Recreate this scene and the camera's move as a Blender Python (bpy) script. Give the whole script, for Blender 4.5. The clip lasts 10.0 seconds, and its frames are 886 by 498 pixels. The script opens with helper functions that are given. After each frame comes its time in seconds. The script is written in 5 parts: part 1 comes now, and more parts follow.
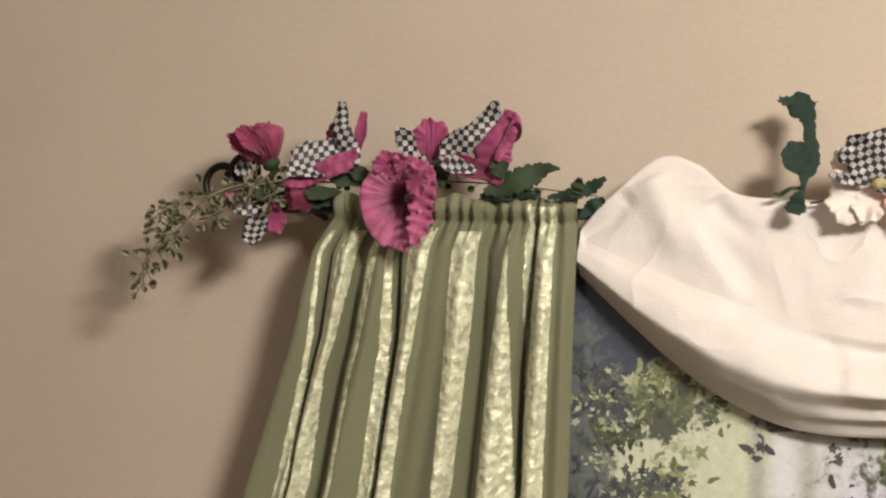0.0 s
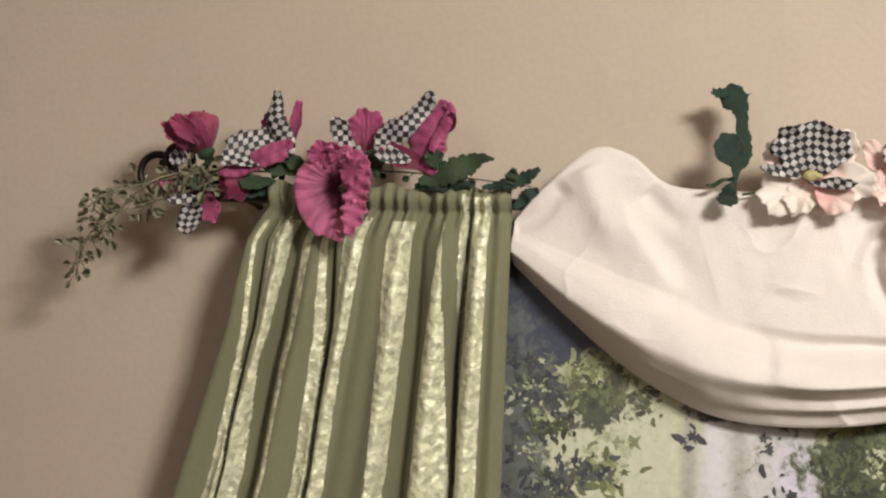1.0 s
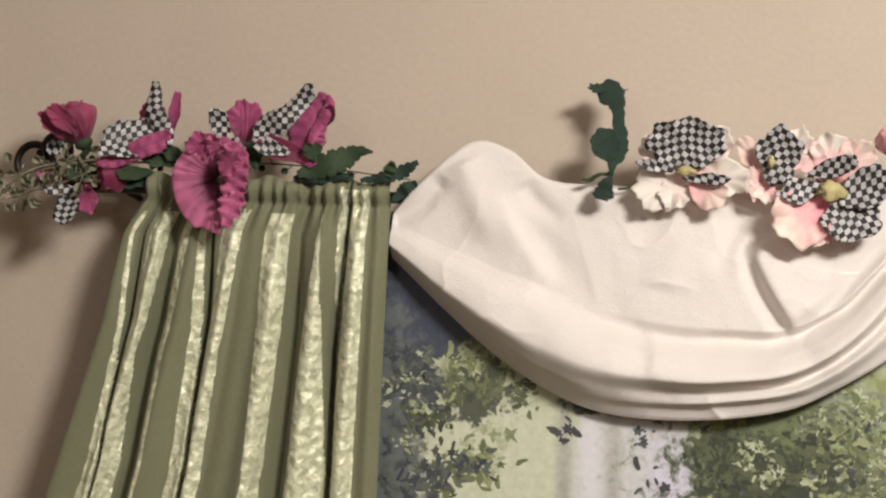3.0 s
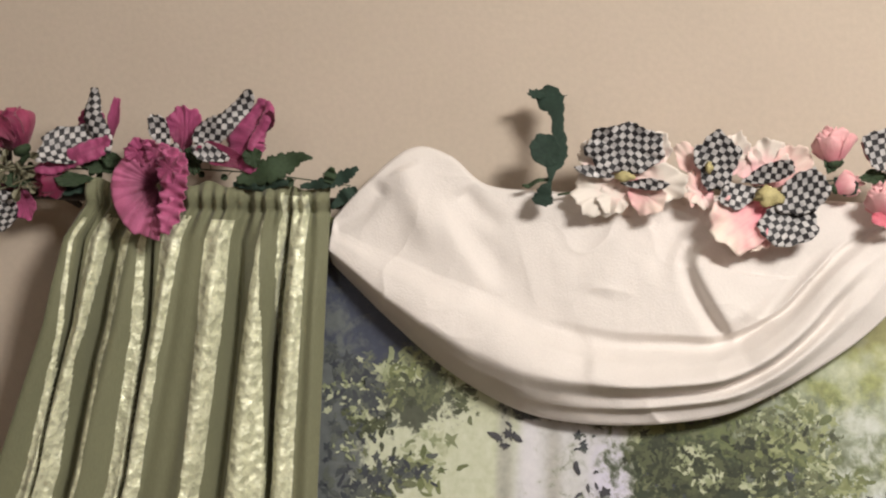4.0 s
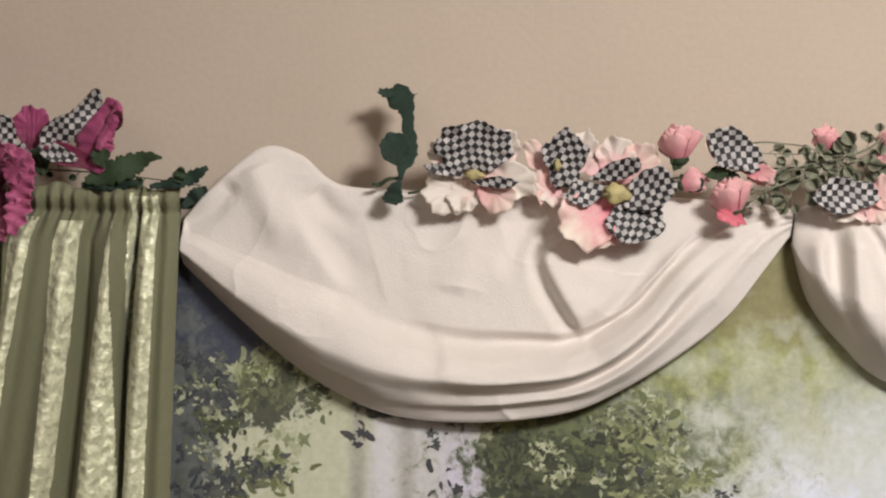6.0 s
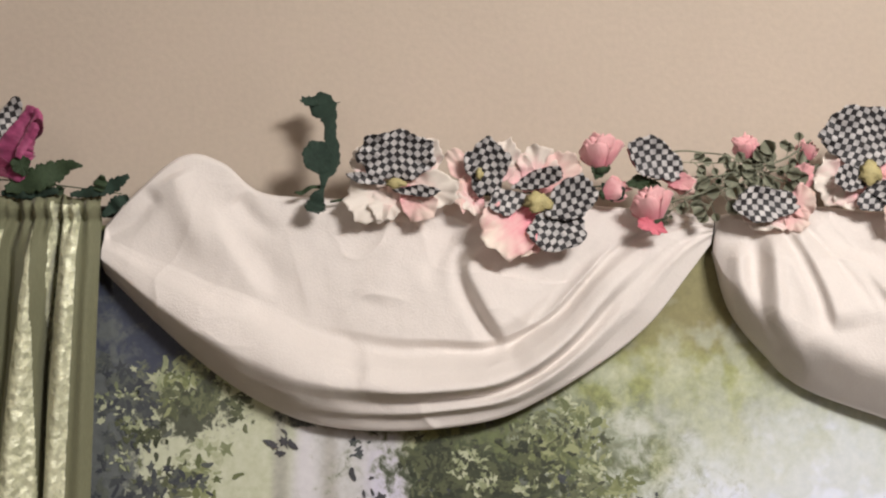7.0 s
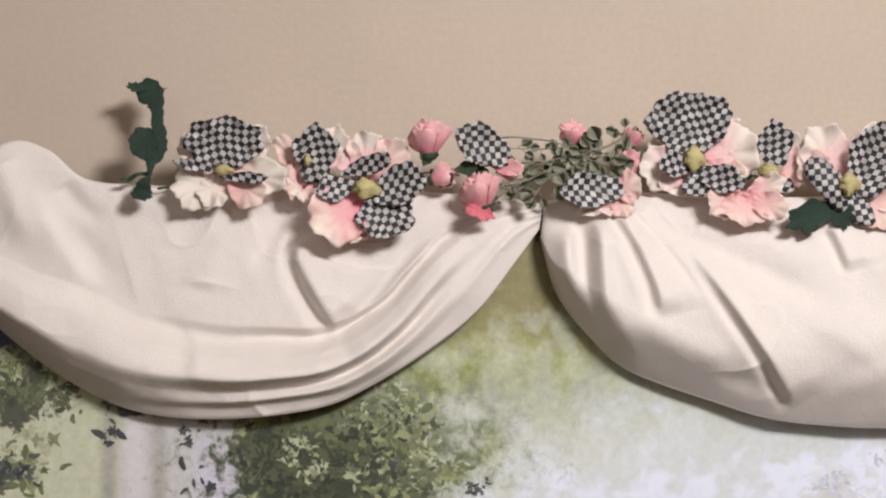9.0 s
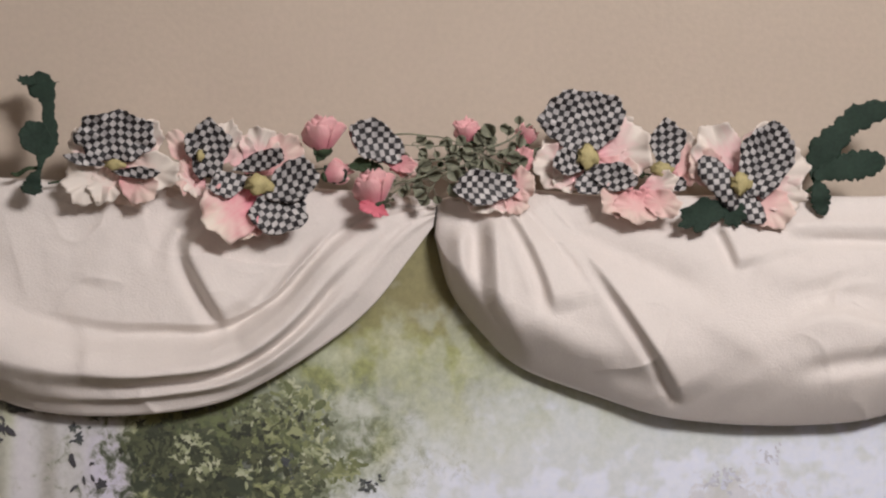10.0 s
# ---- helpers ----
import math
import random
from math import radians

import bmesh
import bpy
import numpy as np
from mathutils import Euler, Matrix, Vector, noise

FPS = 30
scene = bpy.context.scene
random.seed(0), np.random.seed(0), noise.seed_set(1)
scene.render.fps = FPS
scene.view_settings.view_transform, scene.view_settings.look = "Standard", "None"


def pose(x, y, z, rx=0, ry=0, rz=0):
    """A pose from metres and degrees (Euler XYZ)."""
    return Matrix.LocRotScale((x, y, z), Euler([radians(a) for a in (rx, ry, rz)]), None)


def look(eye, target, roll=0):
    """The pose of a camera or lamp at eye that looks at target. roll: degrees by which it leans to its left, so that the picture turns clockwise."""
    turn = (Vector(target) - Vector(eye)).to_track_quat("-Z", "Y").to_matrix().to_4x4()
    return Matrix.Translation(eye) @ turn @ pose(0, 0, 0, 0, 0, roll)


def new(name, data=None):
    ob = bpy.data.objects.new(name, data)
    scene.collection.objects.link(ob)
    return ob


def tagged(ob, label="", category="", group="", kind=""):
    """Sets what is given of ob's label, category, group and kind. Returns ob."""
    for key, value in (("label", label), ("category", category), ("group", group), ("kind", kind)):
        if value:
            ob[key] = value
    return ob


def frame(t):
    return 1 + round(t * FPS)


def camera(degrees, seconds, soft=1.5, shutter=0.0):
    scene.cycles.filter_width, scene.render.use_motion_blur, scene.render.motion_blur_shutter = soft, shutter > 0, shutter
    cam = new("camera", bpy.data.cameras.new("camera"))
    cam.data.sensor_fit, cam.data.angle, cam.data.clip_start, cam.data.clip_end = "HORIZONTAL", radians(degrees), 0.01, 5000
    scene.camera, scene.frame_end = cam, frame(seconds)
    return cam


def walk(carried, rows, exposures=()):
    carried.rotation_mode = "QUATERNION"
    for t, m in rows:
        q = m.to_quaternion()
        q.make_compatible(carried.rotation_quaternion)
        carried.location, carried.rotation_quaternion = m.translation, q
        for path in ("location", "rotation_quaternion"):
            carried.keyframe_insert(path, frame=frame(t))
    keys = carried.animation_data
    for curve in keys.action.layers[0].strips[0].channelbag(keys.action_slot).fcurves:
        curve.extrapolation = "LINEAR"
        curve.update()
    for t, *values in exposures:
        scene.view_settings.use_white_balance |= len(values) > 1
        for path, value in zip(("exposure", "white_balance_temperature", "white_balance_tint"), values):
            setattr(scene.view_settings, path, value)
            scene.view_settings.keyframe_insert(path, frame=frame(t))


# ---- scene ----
cam = camera(26.8, 10.0, soft=2.2)
PATH = [
    (0, (-0.1030, -0.0126, 1.7968), (-0.6288, 1.9154, 1.8769), 0.71),
    (0.5, (-0.0933, -0.0118, 1.7971), (-0.5907, 1.9240, 1.8685), 0.73),
    (1, (-0.0848, -0.0112, 1.7973), (-0.5561, 1.9312, 1.8670), 0.86),
    (1.5, (-0.0772, -0.0108, 1.7976), (-0.5262, 1.9369, 1.8690), 0.98),
    (2, (-0.0692, -0.0102, 1.7978), (-0.4940, 1.9429, 1.8687), 1.04),
    (2.5, (-0.0597, -0.0095, 1.7981), (-0.4550, 1.9501, 1.8595), 1.10),
    (4, (-0.0344, -0.0077, 1.7989), (-0.3534, 1.9654, 1.8690), 0.90),
    (4.5, (-0.0245, -0.0070, 1.7992), (-0.3125, 1.9710, 1.8690), 0.76),
    (5, (-0.0144, -0.0062, 1.7995), (-0.2717, 1.9760, 1.8686), 0.59),
    (5.5, (-0.0045, -0.0054, 1.7999), (-0.2304, 1.9807, 1.8660), 0.44),
    (7, (0.0272, -0.0029, 1.8009), (-0.0997, 1.9916, 1.8791), 0.22),
    (7.5, (0.0375, -0.0020, 1.8012), (-0.0574, 1.9942, 1.8791), 0.19),
    (8, (0.0496, -0.0010, 1.8016), (-0.0079, 1.9967, 1.8787), 0.01),
    (8.5, (0.0600, -0.0002, 1.8019), (0.0335, 1.9985, 1.8685), -0.19),
    (9, (0.0743, 0.0011, 1.8023), (0.0923, 2.0001, 1.8649), -0.22),
    (9.5, (0.0899, 0.0026, 1.8028), (0.1546, 2.0007, 1.8622), -0.26),
    (10, (0.1040, 0.0039, 1.8033), (0.2120, 2.0001, 1.8615), -0.02),
]
walk(cam, [(t, look(eye, target, roll)) for t, eye, target, roll in PATH],
     exposures=[(0.0, 0.49, 6780, 11), (1.0, 0.40, 6600, 11), (2.5, 0.38, 6560, 11), (4.0, 0.34, 6450, 11), (4.5, 0.30, 6450, 11), (5.0, 0.02, 6450, 12), (5.5, 0.04, 6420, 12), (7.0, 0.14, 6350, 13), (8.0, 0.13, 6280, 14), (9.2, 0.09, 6220, 15), (9.7, 0.03, 6220, 16), (10.0, -0.28, 6250, 16)])

# ---- light: one warm room lamp to the right of the window, an added fill light, and a dim sky beyond the room ----
world = bpy.data.worlds.new("room_world")
scene.world = world
world.use_nodes = True
world.node_tree.nodes["Background"].inputs[0].default_value = (0.9, 0.8, 0.7, 1)
world.node_tree.nodes["Background"].inputs[1].default_value = 0.05


def lamp(name, place, watts, radius, colour):
    data = bpy.data.lights.new(name, "POINT")
    data.energy, data.shadow_soft_size, data.color = watts, radius, colour
    ob = new(name, data)
    ob.location = place
    return ob


def panel_lamp(name, place, target, watts, size, colour):
    data = bpy.data.lights.new(name, "AREA")
    data.energy, data.shape, data.size, data.color = watts, "DISK", size, colour
    ob = new(name, data)
    ob.matrix_world = look(place, target)
    return ob


panel_lamp("room_lamp_light", (1.05, 0.10, 2.93), (0.0, 2.5, 1.9), 97, 0.64, (1.0, 0.945, 0.875))
# unseen fill light, added to soften the room lamp's shadows
lamp("fill_light", (-1.0, -1.6, 2.7), 29, 0.3, (1.0, 0.945, 0.885))


# ---- materials ----
def mat(name, colour, rough=0.7, vary=0.12, scale=8.0, fine=90.0, bump=0.2, depth=0.001, metal=0.0, sheen=0.0, stretch=(1, 1, 1)):
    """A surface with its colour varied at two scales and a fine relief."""
    m = bpy.data.materials.new(name)
    m.use_nodes = True
    t = m.node_tree
    b = t.nodes["Principled BSDF"]
    b.inputs["Roughness"].default_value, b.inputs["Metallic"].default_value = rough, metal
    b.inputs["Sheen Weight"].default_value = sheen
    co = t.nodes.new("ShaderNodeTexCoord")
    mp = t.nodes.new("ShaderNodeMapping")
    mp.inputs["Scale"].default_value = stretch
    t.links.new(co.outputs["Object"], mp.inputs[0])
    big, small = t.nodes.new("ShaderNodeTexNoise"), t.nodes.new("ShaderNodeTexNoise")
    big.inputs["Scale"].default_value, small.inputs["Scale"].default_value = scale, fine
    big.inputs["Detail"].default_value = small.inputs["Detail"].default_value = 4
    for n in (big, small):
        t.links.new(mp.outputs[0], n.inputs["Vector"])
    add = t.nodes.new("ShaderNodeMath")
    add.operation = "MULTIPLY_ADD"
    add.inputs[1].default_value = 0.5
    t.links.new(small.outputs[0], add.inputs[0])
    half = t.nodes.new("ShaderNodeMath")
    half.operation = "MULTIPLY"
    half.inputs[1].default_value = 0.5
    t.links.new(big.outputs[0], half.inputs[0])
    t.links.new(half.outputs[0], add.inputs[2])
    ramp = t.nodes.new("ShaderNodeValToRGB")
    ramp.color_ramp.elements[0].position, ramp.color_ramp.elements[1].position = 0.3, 0.7
    ramp.color_ramp.elements[0].color = (*[c * (1 - vary) for c in colour], 1)
    ramp.color_ramp.elements[1].color = (*[min(1, c * (1 + vary)) for c in colour], 1)
    t.links.new(add.outputs[0], ramp.inputs[0])
    t.links.new(ramp.outputs[0], b.inputs["Base Color"])
    bp = t.nodes.new("ShaderNodeBump")
    bp.inputs["Strength"].default_value, bp.inputs["Distance"].default_value = bump, depth
    t.links.new(small.outputs[0], bp.inputs["Height"])
    t.links.new(bp.outputs[0], b.inputs["Normal"])
    return m


WALL_PAINT = mat("beige_wall_paint", (0.52, 0.44, 0.358), 0.75, 0.065, 4, 120, 0.25, 0.0014)
WHITE_PAINT = mat("ceiling_paint", (0.75, 0.72, 0.66), 0.8, 0.03, 2, 120, 0.2)
FLOOR_WOOD = mat("floor_wood", (0.10, 0.06, 0.035), 0.5, 0.25, 3, 60, 0.1, 0.001, stretch=(1, 8, 1))
SWAG_CLOTH = mat("ivory_cloth", (0.775, 0.725, 0.685), 0.95, 0.045, 9, 380, 0.7, 0.0011, sheen=0.15)
SWAG_CLOTH.node_tree.nodes["Principled BSDF"].inputs["Specular IOR Level"].default_value = 0.15
SAGE_CLOTH = mat("sage_sheer_cloth", (0.172, 0.176, 0.100), 0.75, 0.14, 10, 500, 0.3, 0.0006, sheen=0.2, stretch=(1, 1, 0.25))
IRON = mat("dark_bronze_iron", (0.03, 0.024, 0.02), 0.45, 0.3, 20, 200, 0.3, metal=0.7)


def crushed_velvet():
    m = mat("crushed_gold_green_velvet", (0.68, 0.69, 0.48), 0.29, 0.24, 45, 150, 0.0, sheen=0.3)
    t = m.node_tree
    b = t.nodes["Principled BSDF"]
    co = t.nodes["Texture Coordinate"]
    v = t.nodes.new("ShaderNodeTexVoronoi")
    v.feature, v.inputs["Scale"].default_value = "F1", 66
    n = t.nodes.new("ShaderNodeTexNoise")
    n.inputs["Scale"].default_value, n.inputs["Detail"].default_value = 110, 4
    t.links.new(co.outputs["Object"], v.inputs["Vector"])
    t.links.new(co.outputs["Object"], n.inputs["Vector"])
    a = t.nodes.new("ShaderNodeMath")
    t.links.new(v.outputs["Distance"], a.inputs[0])
    t.links.new(n.outputs[0], a.inputs[1])
    bp = t.nodes.new("ShaderNodeBump")
    bp.inputs["Strength"].default_value, bp.inputs["Distance"].default_value = 1.0, 0.0038
    t.links.new(a.outputs[0], bp.inputs["Height"])
    t.links.new(bp.outputs[0], b.inputs["Normal"])
    b.inputs["Metallic"].default_value = 0.08
    # the sheen of pile turned patch by patch, put into the colour
    warp = t.nodes.new("ShaderNodeVectorMath")
    warp.operation = "MULTIPLY_ADD"
    t.links.new(n.outputs["Color"], warp.inputs[0])
    warp.inputs[1].default_value = (0.012, 0.012, 0.012)
    t.links.new(co.outputs["Object"], warp.inputs[2])
    nap = t.nodes.new("ShaderNodeTexVoronoi")
    nap.inputs["Scale"].default_value = 105
    t.links.new(warp.outputs[0], nap.inputs["Vector"])
    tone = t.nodes.new("ShaderNodeValToRGB")
    tone.color_ramp.elements[0].position, tone.color_ramp.elements[0].color = 0.1, (0.74, 0.75, 0.72, 1)
    tone.color_ramp.elements[1].position, tone.color_ramp.elements[1].color = 0.9, (1.22, 1.22, 1.26, 1)
    t.links.new(nap.outputs["Color"], tone.inputs[0])
    mul = t.nodes.new("ShaderNodeMix")
    mul.data_type, mul.blend_type = "RGBA", "MULTIPLY"
    mul.inputs[0].default_value = 1
    t.links.new(t.nodes["Color Ramp"].outputs[0], mul.inputs[6])
    t.links.new(tone.outputs[0], mul.inputs[7])
    t.links.new(mul.outputs[2], b.inputs["Base Color"])
    return m


VELVET = crushed_velvet()


# ---- mesh helpers ----
def mesh_object(name, verts, faces, materials, parent=None, smooth=True, face_mats=None, label=""):
    me = bpy.data.meshes.new(name)
    me.from_pydata([tuple(map(float, v)) for v in verts], [], faces)
    for m in materials:
        me.materials.append(m)
    if smooth:
        me.shade_smooth()
    if face_mats is not None:
        me.polygons.foreach_set("material_index", face_mats)
    me.update()
    ob = new(name, me)
    if parent:
        ob.parent = parent
        if label:
            ob["label"] = label
    return ob


def part(name, bm, material, parent, label="", smooth=False):
    me = bpy.data.meshes.new(name)
    bm.to_mesh(me)
    bm.free()
    me.materials.append(material)
    if smooth:
        me.shade_smooth()
    ob = new(name, me)
    ob.parent = parent
    if label:
        ob["label"] = label
    return ob


def box(name, lo, hi, material, label, category):
    bm = bmesh.new()
    bmesh.ops.create_cube(bm, size=1)
    for v in bm.verts:
        v.co = [lo[i] + (v.co[i] + 0.5) * (hi[i] - lo[i]) for i in range(3)]
    ob = part(name, bm, material, None)
    return tagged(ob, label, category, kind="structure")


def grid_faces(nu, nv):
    return [(j * nu + i, j * nu + i + 1, (j + 1) * nu + i + 1, (j + 1) * nu + i) for j in range(nv - 1) for i in range(nu - 1)]


def curve_through(points, u):
    """Smooth curve through a few points, for u from 0 to 1 (Catmull-Rom)."""
    p = np.array(points, float)
    n = len(p) - 1
    p = np.vstack([2 * p[0] - p[1], p, 2 * p[-1] - p[-2]])
    s = np.clip(np.asarray(u), 0, 1) * n
    i = np.minimum(s.astype(int), n - 1)
    f = (s - i)[..., None]
    a, b, c, d = p[i], p[i + 1], p[i + 2], p[i + 3]
    return 0.5 * (2 * b + (c - a) * f + (2 * a - 5 * b + 4 * c - d) * f**2 + (3 * b - a - 3 * c + d) * f**3)


def tube(bm, points, radius, sides=8, taper=1.0):
    """A round rod along a line of points."""
    pts = [Vector(p) for p in points]
    rings = []
    for i, p in enumerate(pts):
        d = (pts[min(i + 1, len(pts) - 1)] - pts[max(i - 1, 0)]).normalized()
        a = d.orthogonal().normalized() if i == 0 else (rings_a - d * rings_a.dot(d)).normalized()
        rings_a = a
        b = d.cross(a)
        r = radius * (1 + (taper - 1) * i / max(1, len(pts) - 1))
        rings.append([bm.verts.new(p + r * (math.cos(k * 2 * math.pi / sides) * a + math.sin(k * 2 * math.pi / sides) * b)) for k in range(sides)])
    for r0, r1 in zip(rings, rings[1:]):
        for k in range(sides):
            bm.faces.new((r0[k], r0[(k + 1) % sides], r1[(k + 1) % sides], r1[k]))
    bm.faces.new(rings[0][::-1])
    bm.faces.new(rings[-1])


def polyline_field(x, z, points):
    """Distance to a bent line, the side (positive below or right of its run) and how far along it is, 0 to 1."""
    p = curve_through(points, np.linspace(0, 1, 24))
    best = np.full(x.shape, 1e9)
    side, along = np.zeros(x.shape), np.zeros(x.shape)
    for k, (a, b) in enumerate(zip(p, p[1:])):
        d = b - a
        h = np.clip(((x - a[0]) * d[0] + (z - a[1]) * d[1]) / (d @ d), 0, 1)
        ox, oz = x - a[0] - h * d[0], z - a[1] - h * d[1]
        dist = np.hypot(ox, oz)
        m = dist < best
        best = np.where(m, dist, best)
        side = np.where(m, np.sign(ox * d[1] - oz * d[0]), side)
        along = np.where(m, (k + h) / (len(p) - 1), along)
    return best, side, along


def fold(x, z, points, amp, width, kind="groove", reach=0.05, ends=(0.15, 0.15)):
    """Height of one crease: a groove, a ridge, or a roll that stands proud on one side and dies away."""
    d, s, t = polyline_field(x, z, points)
    taper = np.clip(t / max(ends[0], 1e-3), 0, 1) * np.clip((1 - t) / max(ends[1], 1e-3), 0, 1)
    taper = taper * taper * (3 - 2 * taper)
    if kind == "roll":
        q = d * s
        f = 0.5 * (1 + np.tanh(q / width)) * np.exp(-np.maximum(q, 0) / reach)
        f *= np.exp(-np.maximum(0, -q - 3 * width) / reach)
        f -= 0.35 * np.exp(-(((q + 2.2 * width) / (1.8 * width)) ** 2))
        return amp * f * taper
    return amp * np.exp(-((d / width) ** 2)) * taper


# ---- the room ----
WALL_Y, PRINT_Y = 2.55, 2.490
box("wall_north", (-3.6, WALL_Y, 0), (3.6, WALL_Y + 0.12, 3.0), WALL_PAINT, "matt beige painted wall behind the curtains", "wall")
box("wall_south", (-3.6, -3.22, 0), (3.6, -3.1, 3.0), WALL_PAINT, "plain beige painted wall", "wall")
box("wall_west", (-3.72, -3.22, 0), (-3.6, WALL_Y + 0.12, 3.0), WALL_PAINT, "plain beige painted wall", "wall")
box("wall_east", (3.6, -3.22, 0), (3.72, WALL_Y + 0.12, 3.0), WALL_PAINT, "plain beige painted wall", "wall")
box("floor", (-3.72, -3.22, -0.1), (3.72, WALL_Y + 0.12, 0), FLOOR_WOOD, "brown wooden floor", "floor")
box("ceiling", (-3.72, -3.22, 3.0), (3.72, WALL_Y + 0.12, 3.1), WHITE_PAINT, "plain off-white ceiling", "ceiling")


# ---- striped curtain ----
# shiny stripes: both edges across the panel, 0.085, 0.24 and 0.395 m below the rod
STRIPE_DROPS = (0.085, 0.24, 0.395)
SHINY = (
    ((0.024, 0.039), (0.059, 0.075), (0.084, 0.125)),
    ((0.094, 0.163), (0.097, 0.149), (0.134, 0.188)),
    ((0.213, 0.250), (0.217, 0.246), (0.256, 0.272)),
    ((0.289, 0.311), (0.322, 0.358), (0.349, 0.399)),
    ((0.365, 0.452), (0.382, 0.442), (0.414, 0.456)),
    ((0.541, 0.625), (0.562, 0.628), (0.585, 0.635)),
    ((0.740, 0.751), (0.717, 0.795), (0.725, 0.832)),
    ((0.808, 0.831), (0.825, 0.826), (0.841, 0.842)),
    ((0.853, 0.918), (0.853, 0.921), (0.850, 0.925)),
)


def curtain():
    ns, nz = 560, 170
    s = np.linspace(0, 1, ns)
    q = np.linspace(0, 1, nz) ** 1.5
    z = 1.976 - q * 1.95
    S, Z = np.meshgrid(s, z)
    drop = 1.976 - Z
    left = -0.926 - 0.020 * np.clip((drop - 0.03) / 0.05, 0, 1) - 0.20 * np.clip(drop - 0.03, 0, 0.5) - 0.12 * np.clip(drop - 0.2, 0, 0.3) - 0.05 * np.clip(drop - 0.53, 0, 2)
    right = -0.584 - 0.026 * drop
    gather = np.clip((drop - 0.035) / 0.12, 0, 1)
    X = left + (right - left) * S
    # soft ridges where the bands bulge, sharp valleys between
    ridge = np.zeros_like(S)
    for c, w, a in ((0.015, 0.06, 1.0), (0.135, 0.03, 1.0), (0.27, 0.05, 0.9), (0.42, 0.035, 1.0), (0.51, 0.06, 0.7), (0.59, 0.035, 0.9), (0.755, 0.04, 0.9), (0.89, 0.035, 1.0), (0.965, 0.03, 0.6)):
        ridge += a * np.exp(-((S - c) / w) ** 2)
    for cs, w, a in (((0.065, 0.085, 0.129), 0.008, 0.9), ((0.181, 0.186, 0.226), 0.022, 1.0), ((0.328, 0.370, 0.404), 0.009, 1.1), ((0.655, 0.675, 0.685), 0.028, 1.0), ((0.838, 0.826, 0.845), 0.012, 1.3)):
        ridge -= a * np.exp(-((S - np.interp(drop, STRIPE_DROPS, cs)) / w) ** 2)
    wob = np.array([[noise.noise((a * 9, b * 2.2, 3.1)) for a in s] for b in z])
    tuck = 0.9 * np.sin(S * 2 * math.pi * 19 + 2 * wob) * np.exp(-((drop - 0.032) / 0.03) ** 2)
    Y = 2.440 - (0.008 + 0.016 * gather) * ridge - 0.0055 * tuck - 0.006 * wob * gather
    # rod pocket bulges round the rod
    Y -= 0.010 * np.exp(-((drop - 0.016) / 0.014) ** 2) - 0.004 * np.exp(-((drop - 0.036) / 0.006) ** 2)
    X += 0.008 * wob * gather * np.sin(S * math.pi)
    Z = Z + 0.004 * np.sin(S * 40) * np.exp(-(drop / 0.01) ** 2) - 0.010 * S * np.exp(-(drop / 0.05) ** 2)
    front = np.stack([X, Y, Z], -1).reshape(-1, 3)
    back = front + np.array([0, 0.0016, 0])
    faces = grid_faces(ns, nz)
    n = len(front)
    rim = []
    for i in range(ns - 1):
        rim.append((i, n + i, n + i + 1, i + 1))
    for j in range(nz - 1):
        a, b = j * ns, (j + 1) * ns
        rim += [(a, b, n + b, n + a), (a + ns - 1, n + a + ns - 1, n + b + ns - 1, b + ns - 1)]
    jag = [[0.004 * noise.noise((c * 50, z[j] * 40, 0)) for c in range(len(SHINY))] for j in range(nz)]
    index = []
    for j in range(nz - 1):
        bands = [(np.interp(1.976 - z[j], STRIPE_DROPS, [e[0] for e in band]) - jag[j][k], np.interp(1.976 - z[j], STRIPE_DROPS, [e[1] for e in band]) + jag[j][k]) for k, band in enumerate(SHINY)]
        index += [int(any(a < s[i] < b and 1.976 - z[j] > (0.048 if k < 7 else 0.010) + 0.006 * noise.noise((k * 7.1, s[i] * 60, 0)) for k, (a, b) in enumerate(bands))) for i in range(ns - 1)]
    top = new("curtain")
    tagged(top, "sage green curtain panel with crushed shiny stripes, gathered on the rod", "curtain")
    top.location = (-0.75, 2.46, 0)
    off = np.array([-0.75, 2.46, 0])
    mesh_object("cloth", np.vstack([front, back]) - off, faces + [tuple(v + n for v in f[::-1]) for f in faces] + rim, [SAGE_CLOTH, VELVET], top, face_mats=index + index + [0] * len(rim))
    return top


curtain()


# ---- curtain rod with scroll finial ----
ROD_Y, ROD_Z = 2.477, 1.932
ROD_FALL = -0.027


